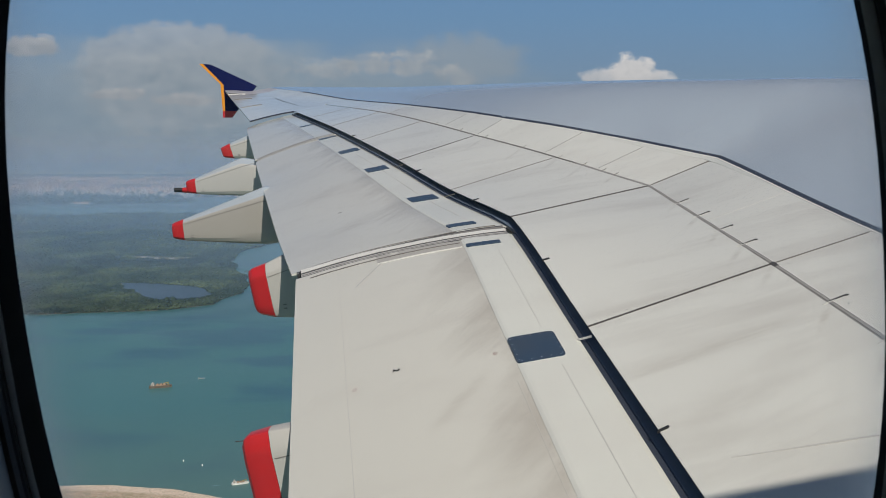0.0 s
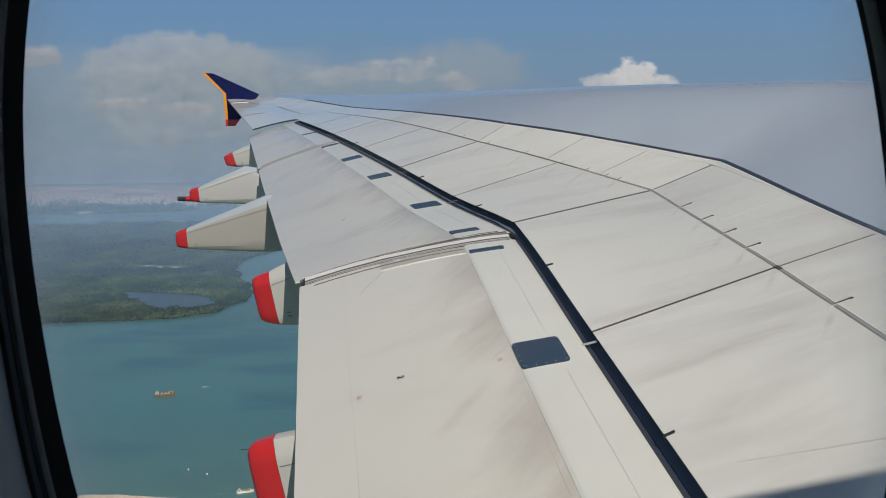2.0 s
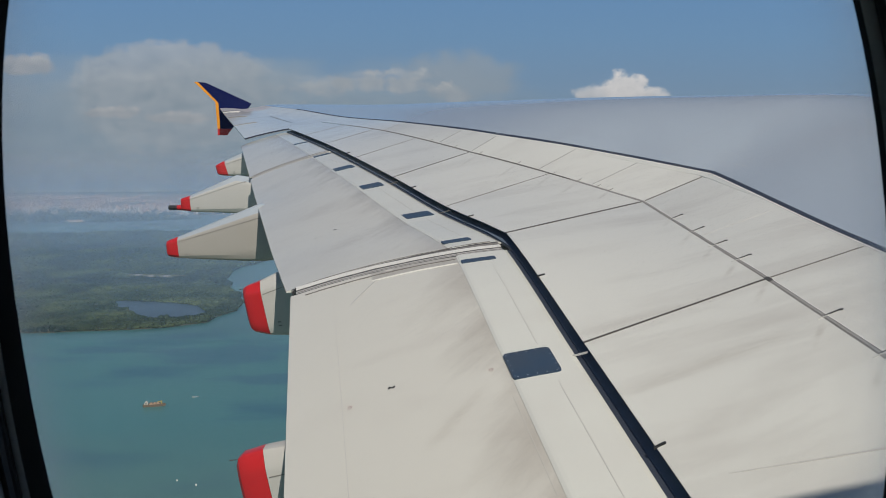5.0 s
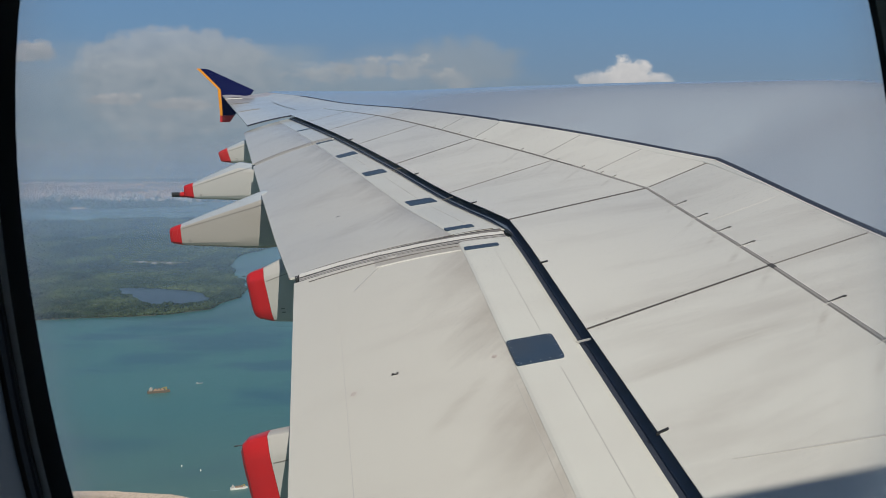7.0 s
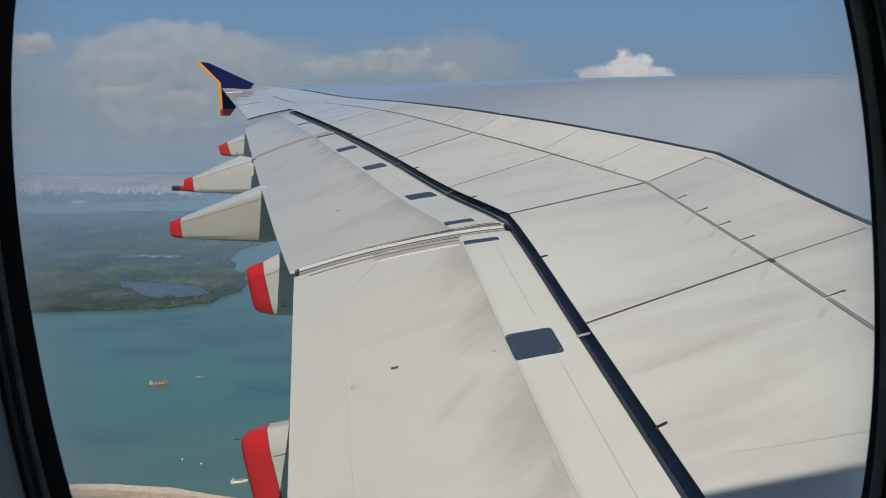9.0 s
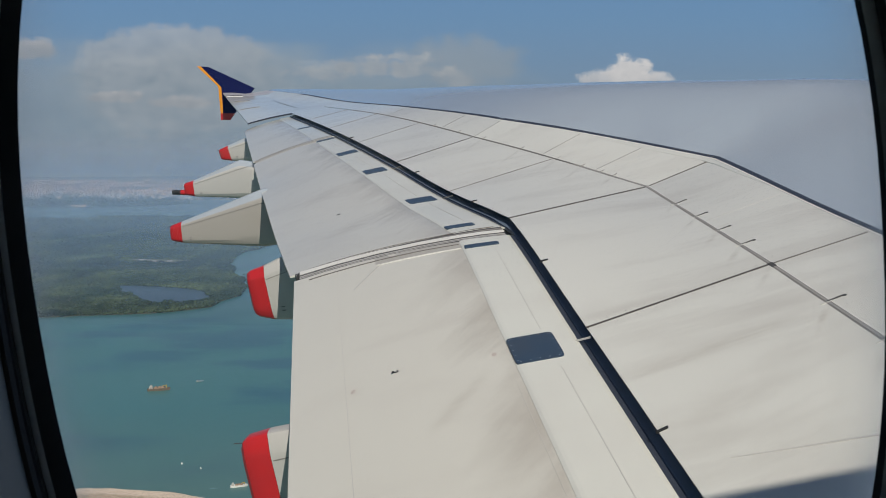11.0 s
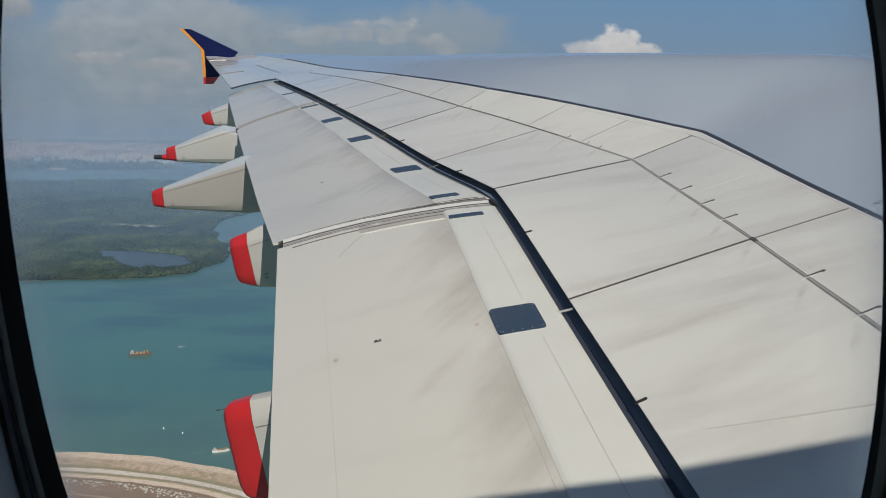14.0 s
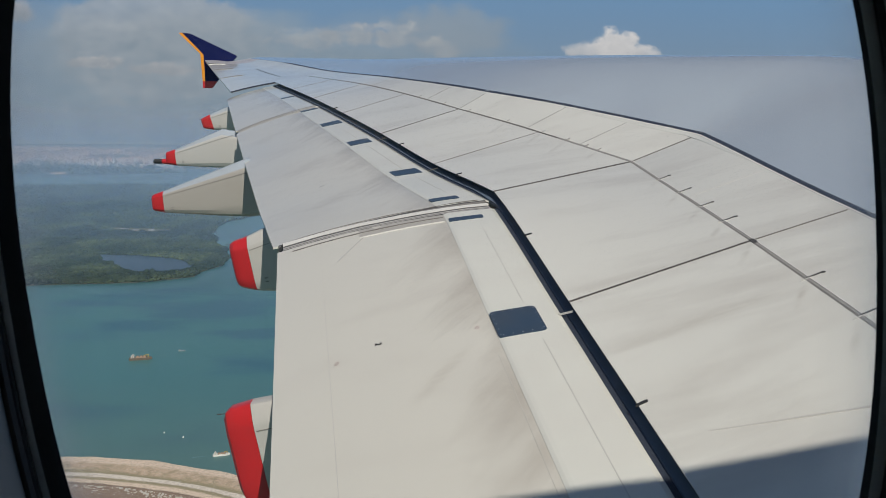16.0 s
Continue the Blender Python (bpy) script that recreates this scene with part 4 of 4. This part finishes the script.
    fc += [(1, 5, 9, 8), (3, 7, 9, 8), (1, 3, 8), (5, 7, 9)]
    shed = mesh_ob("shed", v, fc, DIM_BROWN)
    shed.location = (x, y, 0.8)
    tagged(shed, "low pale shed in a cleared field", "shed", "sheds in the clearing")
for k, pts in enumerate((((-470, 905), (-420, 900), (-415, 918), (-460, 926)), ((-395, 900), (-352, 908), (-360, 922), (-398, 915)))):
    POOL = wobble(list(pts), 4, 12 + k, 10)
    POOLS.append(POOL)
    land("water_pool", POOL, 0.9, LAGOON, "small pale pool behind the woods", "pool")

# woods: many clumps of crown, one mass
ico = bmesh.new()
bmesh.ops.create_icosphere(ico, subdivisions=1, radius=1.0)
ICO_V = np.array([v.co[:] for v in ico.verts])
ICO_F = np.array([[v.index for v in f.verts] for f in ico.faces])
ico.free()
rng = np.random.default_rng(4)


def inside_many(x, y, poly):
    p = np.array(poly)
    q = np.roll(p, -1, 0)
    hit = np.zeros(len(x), bool)
    for (x0, y0), (x1, y1) in zip(p, q):
        if y0 != y1:
            hit ^= ((y0 > y) != (y1 > y)) & (x < x0 + (y - y0) * (x1 - x0) / (y1 - y0))
    return hit


def clumps(name, outline, holes, bounds, count, size, label):
    x0, x1, y0, y1 = bounds
    x, y = rng.uniform(x0, x1, count * 8), y0 * (y1 / y0) ** rng.uniform(0, 1, count * 8)
    ok = inside_many(x, y, outline) & (x > -0.66 * y - 10)
    for hole in holes:
        ok &= ~inside_many(x, y, hole)
    x, y = x[ok][:count], y[ok][:count]
    patch = np.array([noise.noise((a * 0.035, b * 0.035, 11)) for a, b in zip(x, y)])
    r = size * rng.uniform(0.5, 1.15, len(x)) ** 1.5 * (1.0 + 0.7 * patch) * (y / 420) ** 0.75
    r = np.where(rng.uniform(0, 1, len(x)) < 0.05, r * 1.7, r)
    turn = rng.uniform(0, 6.28, len(x))
    c, s = np.cos(turn)[:, None], np.sin(turn)[:, None]
    rough = ICO_V[None] * (1 + rng.normal(0, 0.22, (len(x), len(ICO_V), 1)))
    rough = np.stack([rough[..., 0] * c - rough[..., 1] * s, rough[..., 0] * s + rough[..., 1] * c, rough[..., 2]], 2)
    base = np.array([hill(a, b) for a, b in zip(x, y)])
    pts = rough * r[:, None, None] * np.array([1, 1, 0.75]) + np.stack([x, y, base + r * 0.40], 1)[:, None]
    f = (ICO_F[None] + np.arange(len(x))[:, None, None] * len(ICO_V)).reshape(-1, 3)
    me = bpy.data.meshes.new(name)
    me.vertices.add(pts.size // 3)
    me.vertices.foreach_set("co", pts.reshape(-1))
    me.loops.add(f.size)
    me.loops.foreach_set("vertex_index", f.reshape(-1))
    me.polygons.add(len(f))
    me.polygons.foreach_set("loop_start", np.arange(0, f.size, 3))
    me.update(calc_edges=True)
    me.validate()
    me.materials.append(WOOD)
    return tagged(new(name, me), label, "woods", kind="stuff")


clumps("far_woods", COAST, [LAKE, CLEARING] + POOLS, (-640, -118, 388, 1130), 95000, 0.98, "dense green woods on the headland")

# far shore and its town
n = Nodes("built_up_ground")
BUILT = n.done(n.mix(n.ramp(n.noise(0.012, 5), ((0.42, 0.0), (0.58, 1.0))), (0.20, 0.17, 0.11), (0.55, 0.37, 0.27)), 0.9)
FAR = wobble([(-3600, 1500), (-1000, 1560), (-600, 1640), (-420, 1700), (-250, 1760), (0, 1900), (0, 3800), (-3600, 3800)], 25, 8, 60)
land("ground_far_shore", FAR, 0.5, BUILT, "far low shore under a town", "land")
SPIT = wobble([(-820, 1395), (-640, 1400), (-560, 1440), (-470, 1520), (-820, 1560), (-1100, 1500)], 12, 9, 30)
land("ground_spit", SPIT, 0.5, WOOD, "low wooded spit", "land")
clumps("far_trees", SPIT, [], (-1100, -470, 1395, 1560), 500, 2.0, "dark trees on a low spit")
clumps("shore_trees", FAR, [], (-2400, -200, 1500, 1780), 700, 1.7, "trees along the far shore")

n = Nodes("town_walls")
info = n.tree.nodes.new("ShaderNodeNewGeometry")
base = n.ramp(info.outputs["Random Per Island"], ((0.0, (0.52, 0.29, 0.19)), (0.4, (0.74, 0.47, 0.33)), (0.8, (0.85, 0.66, 0.50)), (1.0, (0.60, 0.29, 0.19))))
rows_tex = n.noise(1.0, 2, (0.2, 0.2, 6))
TOWN = n.done(n.mix(n.math("MULTIPLY", n.ramp(rows_tex, ((0.45, 0.0), (0.55, 1.0))), 0.35), base, (0.30, 0.31, 0.33)), 0.8)
ROOF = paint("town_roof", (0.42, 0.30, 0.25), 0.8, 0.2)


BLOCK = paint("apartment_wall", (0.90, 0.86, 0.80), 0.7, 0.2)


def apartment_block(w, h, storeys):
    """A slab block with recessed window bands and a roof parapet."""
    base = tagged(new("apartment_block"), "pale slab apartment block in the distant town", "apartment block", "apartment blocks of the town")
    v, fc = box_mesh((w, w * 0.5, h), (0, 0, h / 2))
    under(mesh_ob("wall", v, fc, BLOCK), base)
    step = h / storeys
    for k in range(storeys):
        v, fc = box_mesh((w * 0.92, 0.08, step * 0.36), (0, -w * 0.25 - 0.02, step * (k + 0.55)))
        under(mesh_ob("window_band", v, fc, SEAL), base, "dark window band")
    v, fc = box_mesh((w * 0.98, w * 0.48, h * 0.05), (0, 0, h * 1.025))
    under(mesh_ob("roof", v, fc, ROOF), base)
    v, fc = box_mesh((w * 0.12, w * 0.14, h * 0.16), (w * 0.2, 0, h * 1.13))
    under(mesh_ob("stair_tower", v, fc, TOWN), base)
    return base


MODELS = [apartment_block(5.0, 8.5, 5), apartment_block(3.8, 10.5, 7), apartment_block(8.5, 7.0, 4)]
spots = []
while len(spots) < 150:
    d = 1655 + 420 * rng.uniform() ** 2.2
    x = -d * rng.uniform(0.24, 0.60)
    if inside(x, d, FAR) and noise.noise((x * 0.006, d * 0.006, 6)) > -0.15 and all(abs(x - q[0]) + abs(d - q[1]) > 9 for q in spots):
        spots.append((x, d))
for k, (x, d) in enumerate(spots):
    m = pose(x, d, 0.5, 0, 0, float(rng.uniform(-25, 25)))
    if k < 3:
        MODELS[k].matrix_world = m
    else:
        copy_thing(MODELS[k % 3], m)
verts, faces = [], []
for k in range(6500):
    d = 1700 * (3600 / 1700) ** rng.uniform()
    x = -d * rng.uniform(0.22, 0.66)
    if noise.noise((x * 0.009, d * 0.0035, 2)) < -0.12 + 0.35 * max(0.0, (d - 2500) / 1100) or not inside(x, d, FAR):
        continue
    tall = rng.uniform() < 0.22
    h = (rng.uniform(4.0, 8.0) if tall else rng.uniform(1.0, 3.2)) * (d / 2100) ** 0.5
    v, fc = box_mesh((rng.uniform(1.8, 5.0) * d / 1900, rng.uniform(3, 6), h), (x, d, h / 2))
    m = len(verts)
    verts += v
    faces += [tuple(i + m for i in q) for q in fc]
tagged(mesh_ob("far_town", verts, faces, TOWN), "pale apartment blocks of a distant town", "town", kind="stuff")
v, fc = box_mesh((40, 10, 3.2), (-668, 1405, 2.0))
tagged(mesh_ob("long_shed", v, fc, TOWN), "long white shed on the low spit", "building")

# sand spit with tracks, curved round a centre
n = Nodes("sand")
pos = n.coords()
vm = n.tree.nodes.new("ShaderNodeVectorMath")
vm.operation = "LENGTH"
n.link(pos, vm.inputs[0])
inset = n.math("SUBTRACT", 119.5, vm.outputs["Value"])
inset = n.math("ADD", inset, n.math("MULTIPLY", n.math("SUBTRACT", n.noise(0.06, 3), 0.5), 1.3))
inset = n.math("ADD", inset, n.math("MULTIPLY", n.math("SUBTRACT", n.noise(0.9, 5), 0.5), 0.7))
TAN, PALE, OLIVE, BROWN = (0.50, 0.38, 0.27), (0.66, 0.53, 0.40), (0.30, 0.26, 0.16), (0.245, 0.175, 0.13)
RUBBLE = (0.72, 0.64, 0.53)
base = n.ramp(n.math("MULTIPLY", inset, 1 / 40), ((0.010, (0.33, 0.28, 0.22)), (0.018, PALE), (0.085, PALE), (0.12, TAN), (0.185, TAN), (0.208, OLIVE), (0.226, OLIVE), (0.236, RUBBLE), (0.275, RUBBLE),
              (0.288, OLIVE), (0.306, OLIVE), (0.318, PALE), (0.350, PALE), (0.358, (0.20, 0.145, 0.11)), (0.375, BROWN), (0.545, BROWN), (0.551, TAN), (0.560, TAN), (0.567, BROWN), (0.95, (0.29, 0.215, 0.16))))
streak = n.ramp(n.noise(0.55, 6, (1, 1, 1), 0.65), ((0.46, 0.0), (0.60, 1.0)))
zone = n.ramp(n.math("MULTIPLY", inset, 1 / 40), ((0.08, 0.0), (0.12, 1.0), (0.20, 1.0), (0.22, 0.15)))
base = n.mix(n.math("MULTIPLY", n.math("MULTIPLY", streak, zone), 0.75), base, OLIVE)
base = n.mix(n.math("MULTIPLY", n.ramp(n.noise(1.6, 6), ((0.46, 0.0), (0.60, 1.0))), 0.35), base, (0.28, 0.22, 0.15))
base = n.mix(n.math("MULTIPLY", n.ramp(n.noise(2.4, 6), ((0.60, 0.0), (0.66, 1.0))), 0.4), base, (0.72, 0.64, 0.54))
SAND = n.done(base, 0.9, 0.0, 0.1)
verts, faces = [], []
RADII, TURNS = np.linspace(55, 119.5, 62), np.linspace(radians(-10), radians(120), 90)
for i, r in enumerate(RADII):
    for a in TURNS:
        w = 1.3 * noise.noise((a * 9, 3.1, 0)) + 0.5 * noise.noise((a * 30, 7.7, 0))
        rr = r + w
        lift = 0.35 * noise.noise((r * 0.35, a * 2.0, 4)) + 0.15 * noise.noise((r * 1.2, a * 40, 5))
        z = -0.3 if i == len(RADII) - 1 else 0.5 + lift
        verts.append((rr * math.cos(a), rr * math.sin(a), z))
m = len(TURNS)
faces = [(i * m + j, i * m + j + 1, (i + 1) * m + j + 1, (i + 1) * m + j) for i in range(len(RADII) - 1) for j in range(m - 1)]
sand = mesh_ob("ground_sand", verts, faces, SAND, True)
sand.location = (-89, 61, 0)
tagged(sand, "sandy reclaimed shore with curved tracks", "land", kind="structure")
# pale rubble in loose rows behind the tracks
verts, faces = [], []
for k in range(700):
    a, r = radians(rng.uniform(35, 115)), 119.5 - 15.4 - abs(rng.normal(0, 1.4))
    w, d, h = rng.uniform(0.08, 0.34), rng.uniform(0.06, 0.16), rng.uniform(0.0, 0.06)
    cx, cy, m = r * math.cos(a) - 89, r * math.sin(a) + 61, len(verts)
    foot = [(cx - w, cy - d), (cx + w, cy - d * 0.7), (cx + w * 0.8, cy + d), (cx - w, cy + d * 0.9)]
    verts += [(x, y, 0.2) for x, y in foot] + [(cx + (x - cx) * 0.7, cy + (y - cy) * 0.8, 0.62 + h) for x, y in foot]
    faces += [tuple(m + i for i in q) for q in ((0, 1, 5, 4), (1, 2, 6, 5), (2, 3, 7, 6), (3, 0, 4, 7), (4, 5, 6, 7), (3, 2, 1, 0))]
tagged(mesh_ob("rubble", verts, faces, BOAT_HOUSE), "pale lumps of rubble on bare brown ground", "rubble", kind="stuff")


# boats
def boat(name, x, y, size, turn, hull_color, cargo, label):
    base = tagged(new(name), label, "ship")
    base.matrix_world = pose(x, y, 0, 0, 0, turn)
    hull_rings = []
    for u, w in ((-0.5, 0.10), (-0.44, 0.13), (0.2, 0.14), (0.38, 0.10), (0.5, 0.01)):
        q = u * size
        hull_rings.append([Vector((q, -w * size, 0.11 * size)), Vector((q, -w * size * 0.8, -0.05 * size)), Vector((q, w * size * 0.8, -0.05 * size)), Vector((q, w * size, 0.11 * size))])
    loft("hull", hull_rings, hull_color, base)
    for u0, u1, h, mat, nm in ((-0.42, -0.27, 0.20, BOAT_HOUSE, "deck_house"), (-0.38, -0.31, 0.26, BOAT_HOUSE, "bridge")):
        v, fc = box_mesh(((u1 - u0) * size, 0.2 * size, h * size), ((u0 + u1) / 2 * size, 0, h * size / 2))
        under(mesh_ob(nm, v, fc, mat), base)
    if cargo:
        ring = [[Vector((0.33 * size + dx * size, c * size, h * size)) for dx, c in ((-0.02, -0.03), (0.02, -0.03), (0.02, 0.03), (-0.02, 0.03))] for h in (0.08, 0.24)]
        loft("crane_post", ring, CRANE, base, "yellow crane post")
        ring = [[Vector((x * size, c * size, (h + e) * size)) for c, e in ((-0.02, 0.0), (0.02, 0.0), (0.02, 0.03), (-0.02, 0.03))] for x, h in ((0.36, 0.22), (0.12, 0.17))]
        loft("crane_boom", ring, CRANE, base, "yellow crane boom")
        for u in (-0.14, 0.02, 0.17):
            ring = [[Vector(((u + dx) * size, 0.1 * size * c, (0.10 + h) * size)) for dx, c in ((-0.08 * s, -s), (0.08 * s, -s), (0.08 * s, s), (-0.08 * s, s))] for s, h in ((1.0, 0.0), (0.8, 0.05), (0.2, 0.10))]
            loft("cargo_heap", ring, cargo, base)
    return base


RUST = paint("rusty_hull", (0.17, 0.135, 0.10), 0.7, 0.4)
CRANE = paint("crane_yellow_paint", (0.42, 0.30, 0.07), 0.6, 0.3)
HEAP = paint("ore_heap", (0.30, 0.21, 0.14), 0.9, 0.4)
boat("cargo_barge", -101, 263, 7.6, 14, RUST, HEAP, "brown cargo barge with a yellow crane, towed on the water")
boat("small_boat", -90, 274, 2.6, 20, METAL, None, "small pale motor boat with a foam trail")
boat("tanker", -51, 182, 4.2, 15, WHITE, HEAP, "white coastal tanker on the water")
for x, y in ((-70, 196), (-64, 193)):
    ring = [[Vector((r * math.cos(a), r * math.sin(a), z)) for a in np.linspace(0, 5.5, 8)] for r, z in ((0.10, -0.1), (0.20, 0.1), (0.18, 0.3), (0.05, 0.55))]
    buoy = loft("buoy", ring, WHITE, None, "small white buoy on the water")
    buoy.location = (x, y, 0)
    tagged(buoy, category="buoy", group="buoys on the water")
n = Nodes("foam")
FOAM = n.done(n.mix(n.noise(1.5, 4), (0.16, 0.28, 0.28), (0.30, 0.40, 0.40)), 0.9)
for x, y, l, turn in ((-91, 273, 9, 232), (-55, 181.3, 3, 195)):
    pts = [(0, -0.08, 0), (-l, -0.2, 0), (-l, 0.2, 0), (0, 0.08, 0)]
    ob = mesh_ob("foam_trail", pts, [(0, 1, 2, 3)], FOAM)
    ob.matrix_world = pose(x, y, 0.03, 0, 0, turn - 180)
    tagged(ob, "thin pale foam trail behind a boat", "foam", kind="structure")

# ---- distance haze imitated by thin upright bluish sheets, which the sun lights ----
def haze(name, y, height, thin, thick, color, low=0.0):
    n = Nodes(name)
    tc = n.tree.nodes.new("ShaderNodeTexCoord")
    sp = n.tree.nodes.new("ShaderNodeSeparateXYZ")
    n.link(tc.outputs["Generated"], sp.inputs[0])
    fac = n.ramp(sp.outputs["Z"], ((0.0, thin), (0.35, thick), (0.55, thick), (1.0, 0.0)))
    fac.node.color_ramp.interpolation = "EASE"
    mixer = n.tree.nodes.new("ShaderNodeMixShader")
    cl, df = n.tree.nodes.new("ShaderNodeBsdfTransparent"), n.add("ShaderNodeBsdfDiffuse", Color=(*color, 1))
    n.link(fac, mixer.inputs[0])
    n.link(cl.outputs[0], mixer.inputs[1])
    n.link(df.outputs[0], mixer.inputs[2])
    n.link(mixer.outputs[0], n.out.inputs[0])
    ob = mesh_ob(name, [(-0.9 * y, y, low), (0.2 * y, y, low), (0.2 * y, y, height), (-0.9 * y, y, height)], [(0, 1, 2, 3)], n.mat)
    return tagged(ob, "upright half-clear sheet standing in for distance haze", "haze", kind="structure")


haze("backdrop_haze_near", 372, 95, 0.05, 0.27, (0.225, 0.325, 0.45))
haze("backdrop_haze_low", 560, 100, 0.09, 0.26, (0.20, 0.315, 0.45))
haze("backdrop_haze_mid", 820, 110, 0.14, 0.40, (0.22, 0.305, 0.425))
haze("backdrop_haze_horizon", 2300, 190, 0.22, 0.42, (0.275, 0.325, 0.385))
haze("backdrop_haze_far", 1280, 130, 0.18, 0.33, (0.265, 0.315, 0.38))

# ---- sky backdrop with clouds ----
n = Nodes("sky_backdrop")
tc = n.tree.nodes.new("ShaderNodeTexCoord")
mp = n.add("ShaderNodeMapping", Scale=(1 / 4000, 1 / 4000, 1 / 4000))
n.link(tc.outputs["Object"], mp.inputs[0])
sp = n.tree.nodes.new("ShaderNodeSeparateXYZ")
n.link(mp.outputs[0], sp.inputs[0])
A, E = sp.outputs["X"], sp.outputs["Z"]


def flat_noise(scale, detail, rough=0.6, stretch=1.5):
    m = n.add("ShaderNodeMapping", Scale=(1, 1, stretch))
    n.link(mp.outputs[0], m.inputs[0])
    t = n.add("ShaderNodeTexNoise", Scale=scale, Detail=detail, Roughness=rough)
    n.link(m.outputs[0], t.inputs["Vector"])
    return t.outputs["Fac"]


col = n.ramp(n.math("MULTIPLY", E, 4.0), ((0.0, (0.195, 0.260, 0.325)), (0.30, (0.192, 0.268, 0.352)), (0.5, (0.170, 0.269, 0.392)), (0.72, (0.150, 0.272, 0.432)), (1.0, (0.130, 0.258, 0.450))))
puff, soft = flat_noise(30, 10, 0.66), flat_noise(9, 6, 0.55, 2.0)
shade = flat_noise(34, 6, 0.6)


def cloud(col, a0, e0, wa, we, low, hard, strength, lit, dark, tex, ragged=3.2, core=0.55):
    """One cloud: an uneven patch, wider than high, with a flatter foot."""
    dx = n.math("MULTIPLY", n.math("SUBTRACT", A, a0), 1 / wa)
    dz = n.math("SUBTRACT", E, e0)
    up = n.math("MULTIPLY", n.math("MAXIMUM", dz, 0.0), 1 / we)
    dn = n.math("MULTIPLY", n.math("MINIMUM", dz, 0.0), 1 / low)
    d = n.math("ADD", n.math("MULTIPLY", dx, dx), n.math("ADD", n.math("MULTIPLY", up, up), n.math("MULTIPLY", dn, dn)))
    body = n.math("ADD", n.math("SUBTRACT", core, d), n.math("MULTIPLY", n.math("SUBTRACT", tex, 0.5), ragged))
    alpha = n.math("MULTIPLY", n.math("MINIMUM", n.math("MAXIMUM", n.math("MULTIPLY", body, hard), 0.0), 1.0), strength)
    tone = n.mix(n.math("MINIMUM", n.math("MAXIMUM", n.math("ADD", n.math("MULTIPLY", up, 0.8), n.math("MULTIPLY", n.math("SUBTRACT", shade, 0.33), 1.2)), 0.0), 1.0), dark, lit)
    return n.mix(alpha, col, tone)


GREY_DARK = (0.26, 0.29, 0.32)
WHITE_LIT, WHITE_DARK = (0.72, 0.70, 0.68), (0.42, 0.43, 0.45)
VEIL_LIT, VEIL_DARK = (0.29, 0.35, 0.40), (0.205, 0.268, 0.328)
# grey veil under the clouds
col = cloud(col, -0.36, 0.075, 0.42, 0.090, 0.08, 1.4, 0.85, VEIL_LIT, VEIL_DARK, soft, 1.3, 0.95)
col = cloud(col, -0.08, 0.100, 0.26, 0.060, 0.06, 0.9, 0.62, VEIL_LIT, VEIL_DARK, soft, 1.8, 0.85)
# broad grey cumulus beyond the wing tip
col = cloud(col, -0.350, 0.122, 0.150, 0.066, 0.110, 4.5, 0.72, (0.405, 0.43, 0.46), (0.23, 0.28, 0.33), puff, 1.0, 0.78)
col = cloud(col, -0.280, 0.112, 0.130, 0.056, 0.090, 2.0, 0.50, (0.385, 0.415, 0.445), (0.225, 0.278, 0.325), puff, 1.6, 0.75)
col = cloud(col, -0.400, 0.108, 0.120, 0.044, 0.090, 2.0, 0.45, (0.40, 0.425, 0.455), (0.228, 0.28, 0.325), puff, 1.6, 0.75)
col = cloud(col, -0.530, 0.142, 0.055, 0.024, 0.014, 3.0, 0.85, (0.52, 0.51, 0.51), GREY_DARK, puff, 2.2, 0.6)
# ragged cumulus above the outer wing: grey mass behind, bright scraps in front
col = cloud(col, 0.020, 0.128, 0.105, 0.044, 0.045, 2.0, 0.62, (0.30, 0.345, 0.385), (0.25, 0.295, 0.335), puff, 1.8, 0.75)
for a0, e0, wa, we, glow in ((-0.150, 0.114, 0.066, 0.026, 0.49), (-0.100, 0.124, 0.066, 0.022, 0.44), (-0.045, 0.124, 0.068, 0.024, 0.50), (0.008, 0.108, 0.050, 0.024, 0.45)):
    col = cloud(col, a0, e0, wa, we, 0.022, 1.7, 0.70, (glow, glow, glow), (0.27, 0.31, 0.35), puff, 3.4, 0.55)
# small bright scraps lower down
col = cloud(col, -0.420, 0.084, 0.045, 0.014, 0.010, 3.0, 0.75, (0.47, 0.46, 0.47), GREY_DARK, puff, 2.6, 0.6)
col = cloud(col, -0.335, 0.078, 0.060, 0.014, 0.010, 2.6, 0.7, (0.46, 0.45, 0.46), GREY_DARK, puff, 2.6, 0.6)
# bright cumulus on the wing's skyline
col = cloud(col, 0.232, 0.104, 0.086, 0.024, 0.02, 3.0, 0.92, (0.66, 0.65, 0.64), (0.40, 0.42, 0.45), puff, 2.0, 0.62)
col = cloud(col, 0.240, 0.106, 0.040, 0.040, 0.02, 3.2, 0.95, WHITE_LIT, WHITE_DARK, puff, 1.8, 0.70)
em = n.add("ShaderNodeEmission", Strength=1.0)
n.link(col, em.inputs["Color"])
n.link(em.outputs[0], n.out.inputs[0])
back = mesh_ob("backdrop_sky", [(-3600, 4000, -60), (3600, 4000, -60), (3600, 4000, 1500), (-3600, 4000, 1500)], [(0, 1, 2, 3)], n.mat)
back.location = (0, 0, EYE_Z)
tagged(back, "hazy blue sky with scattered cumulus", "sky", kind="structure")
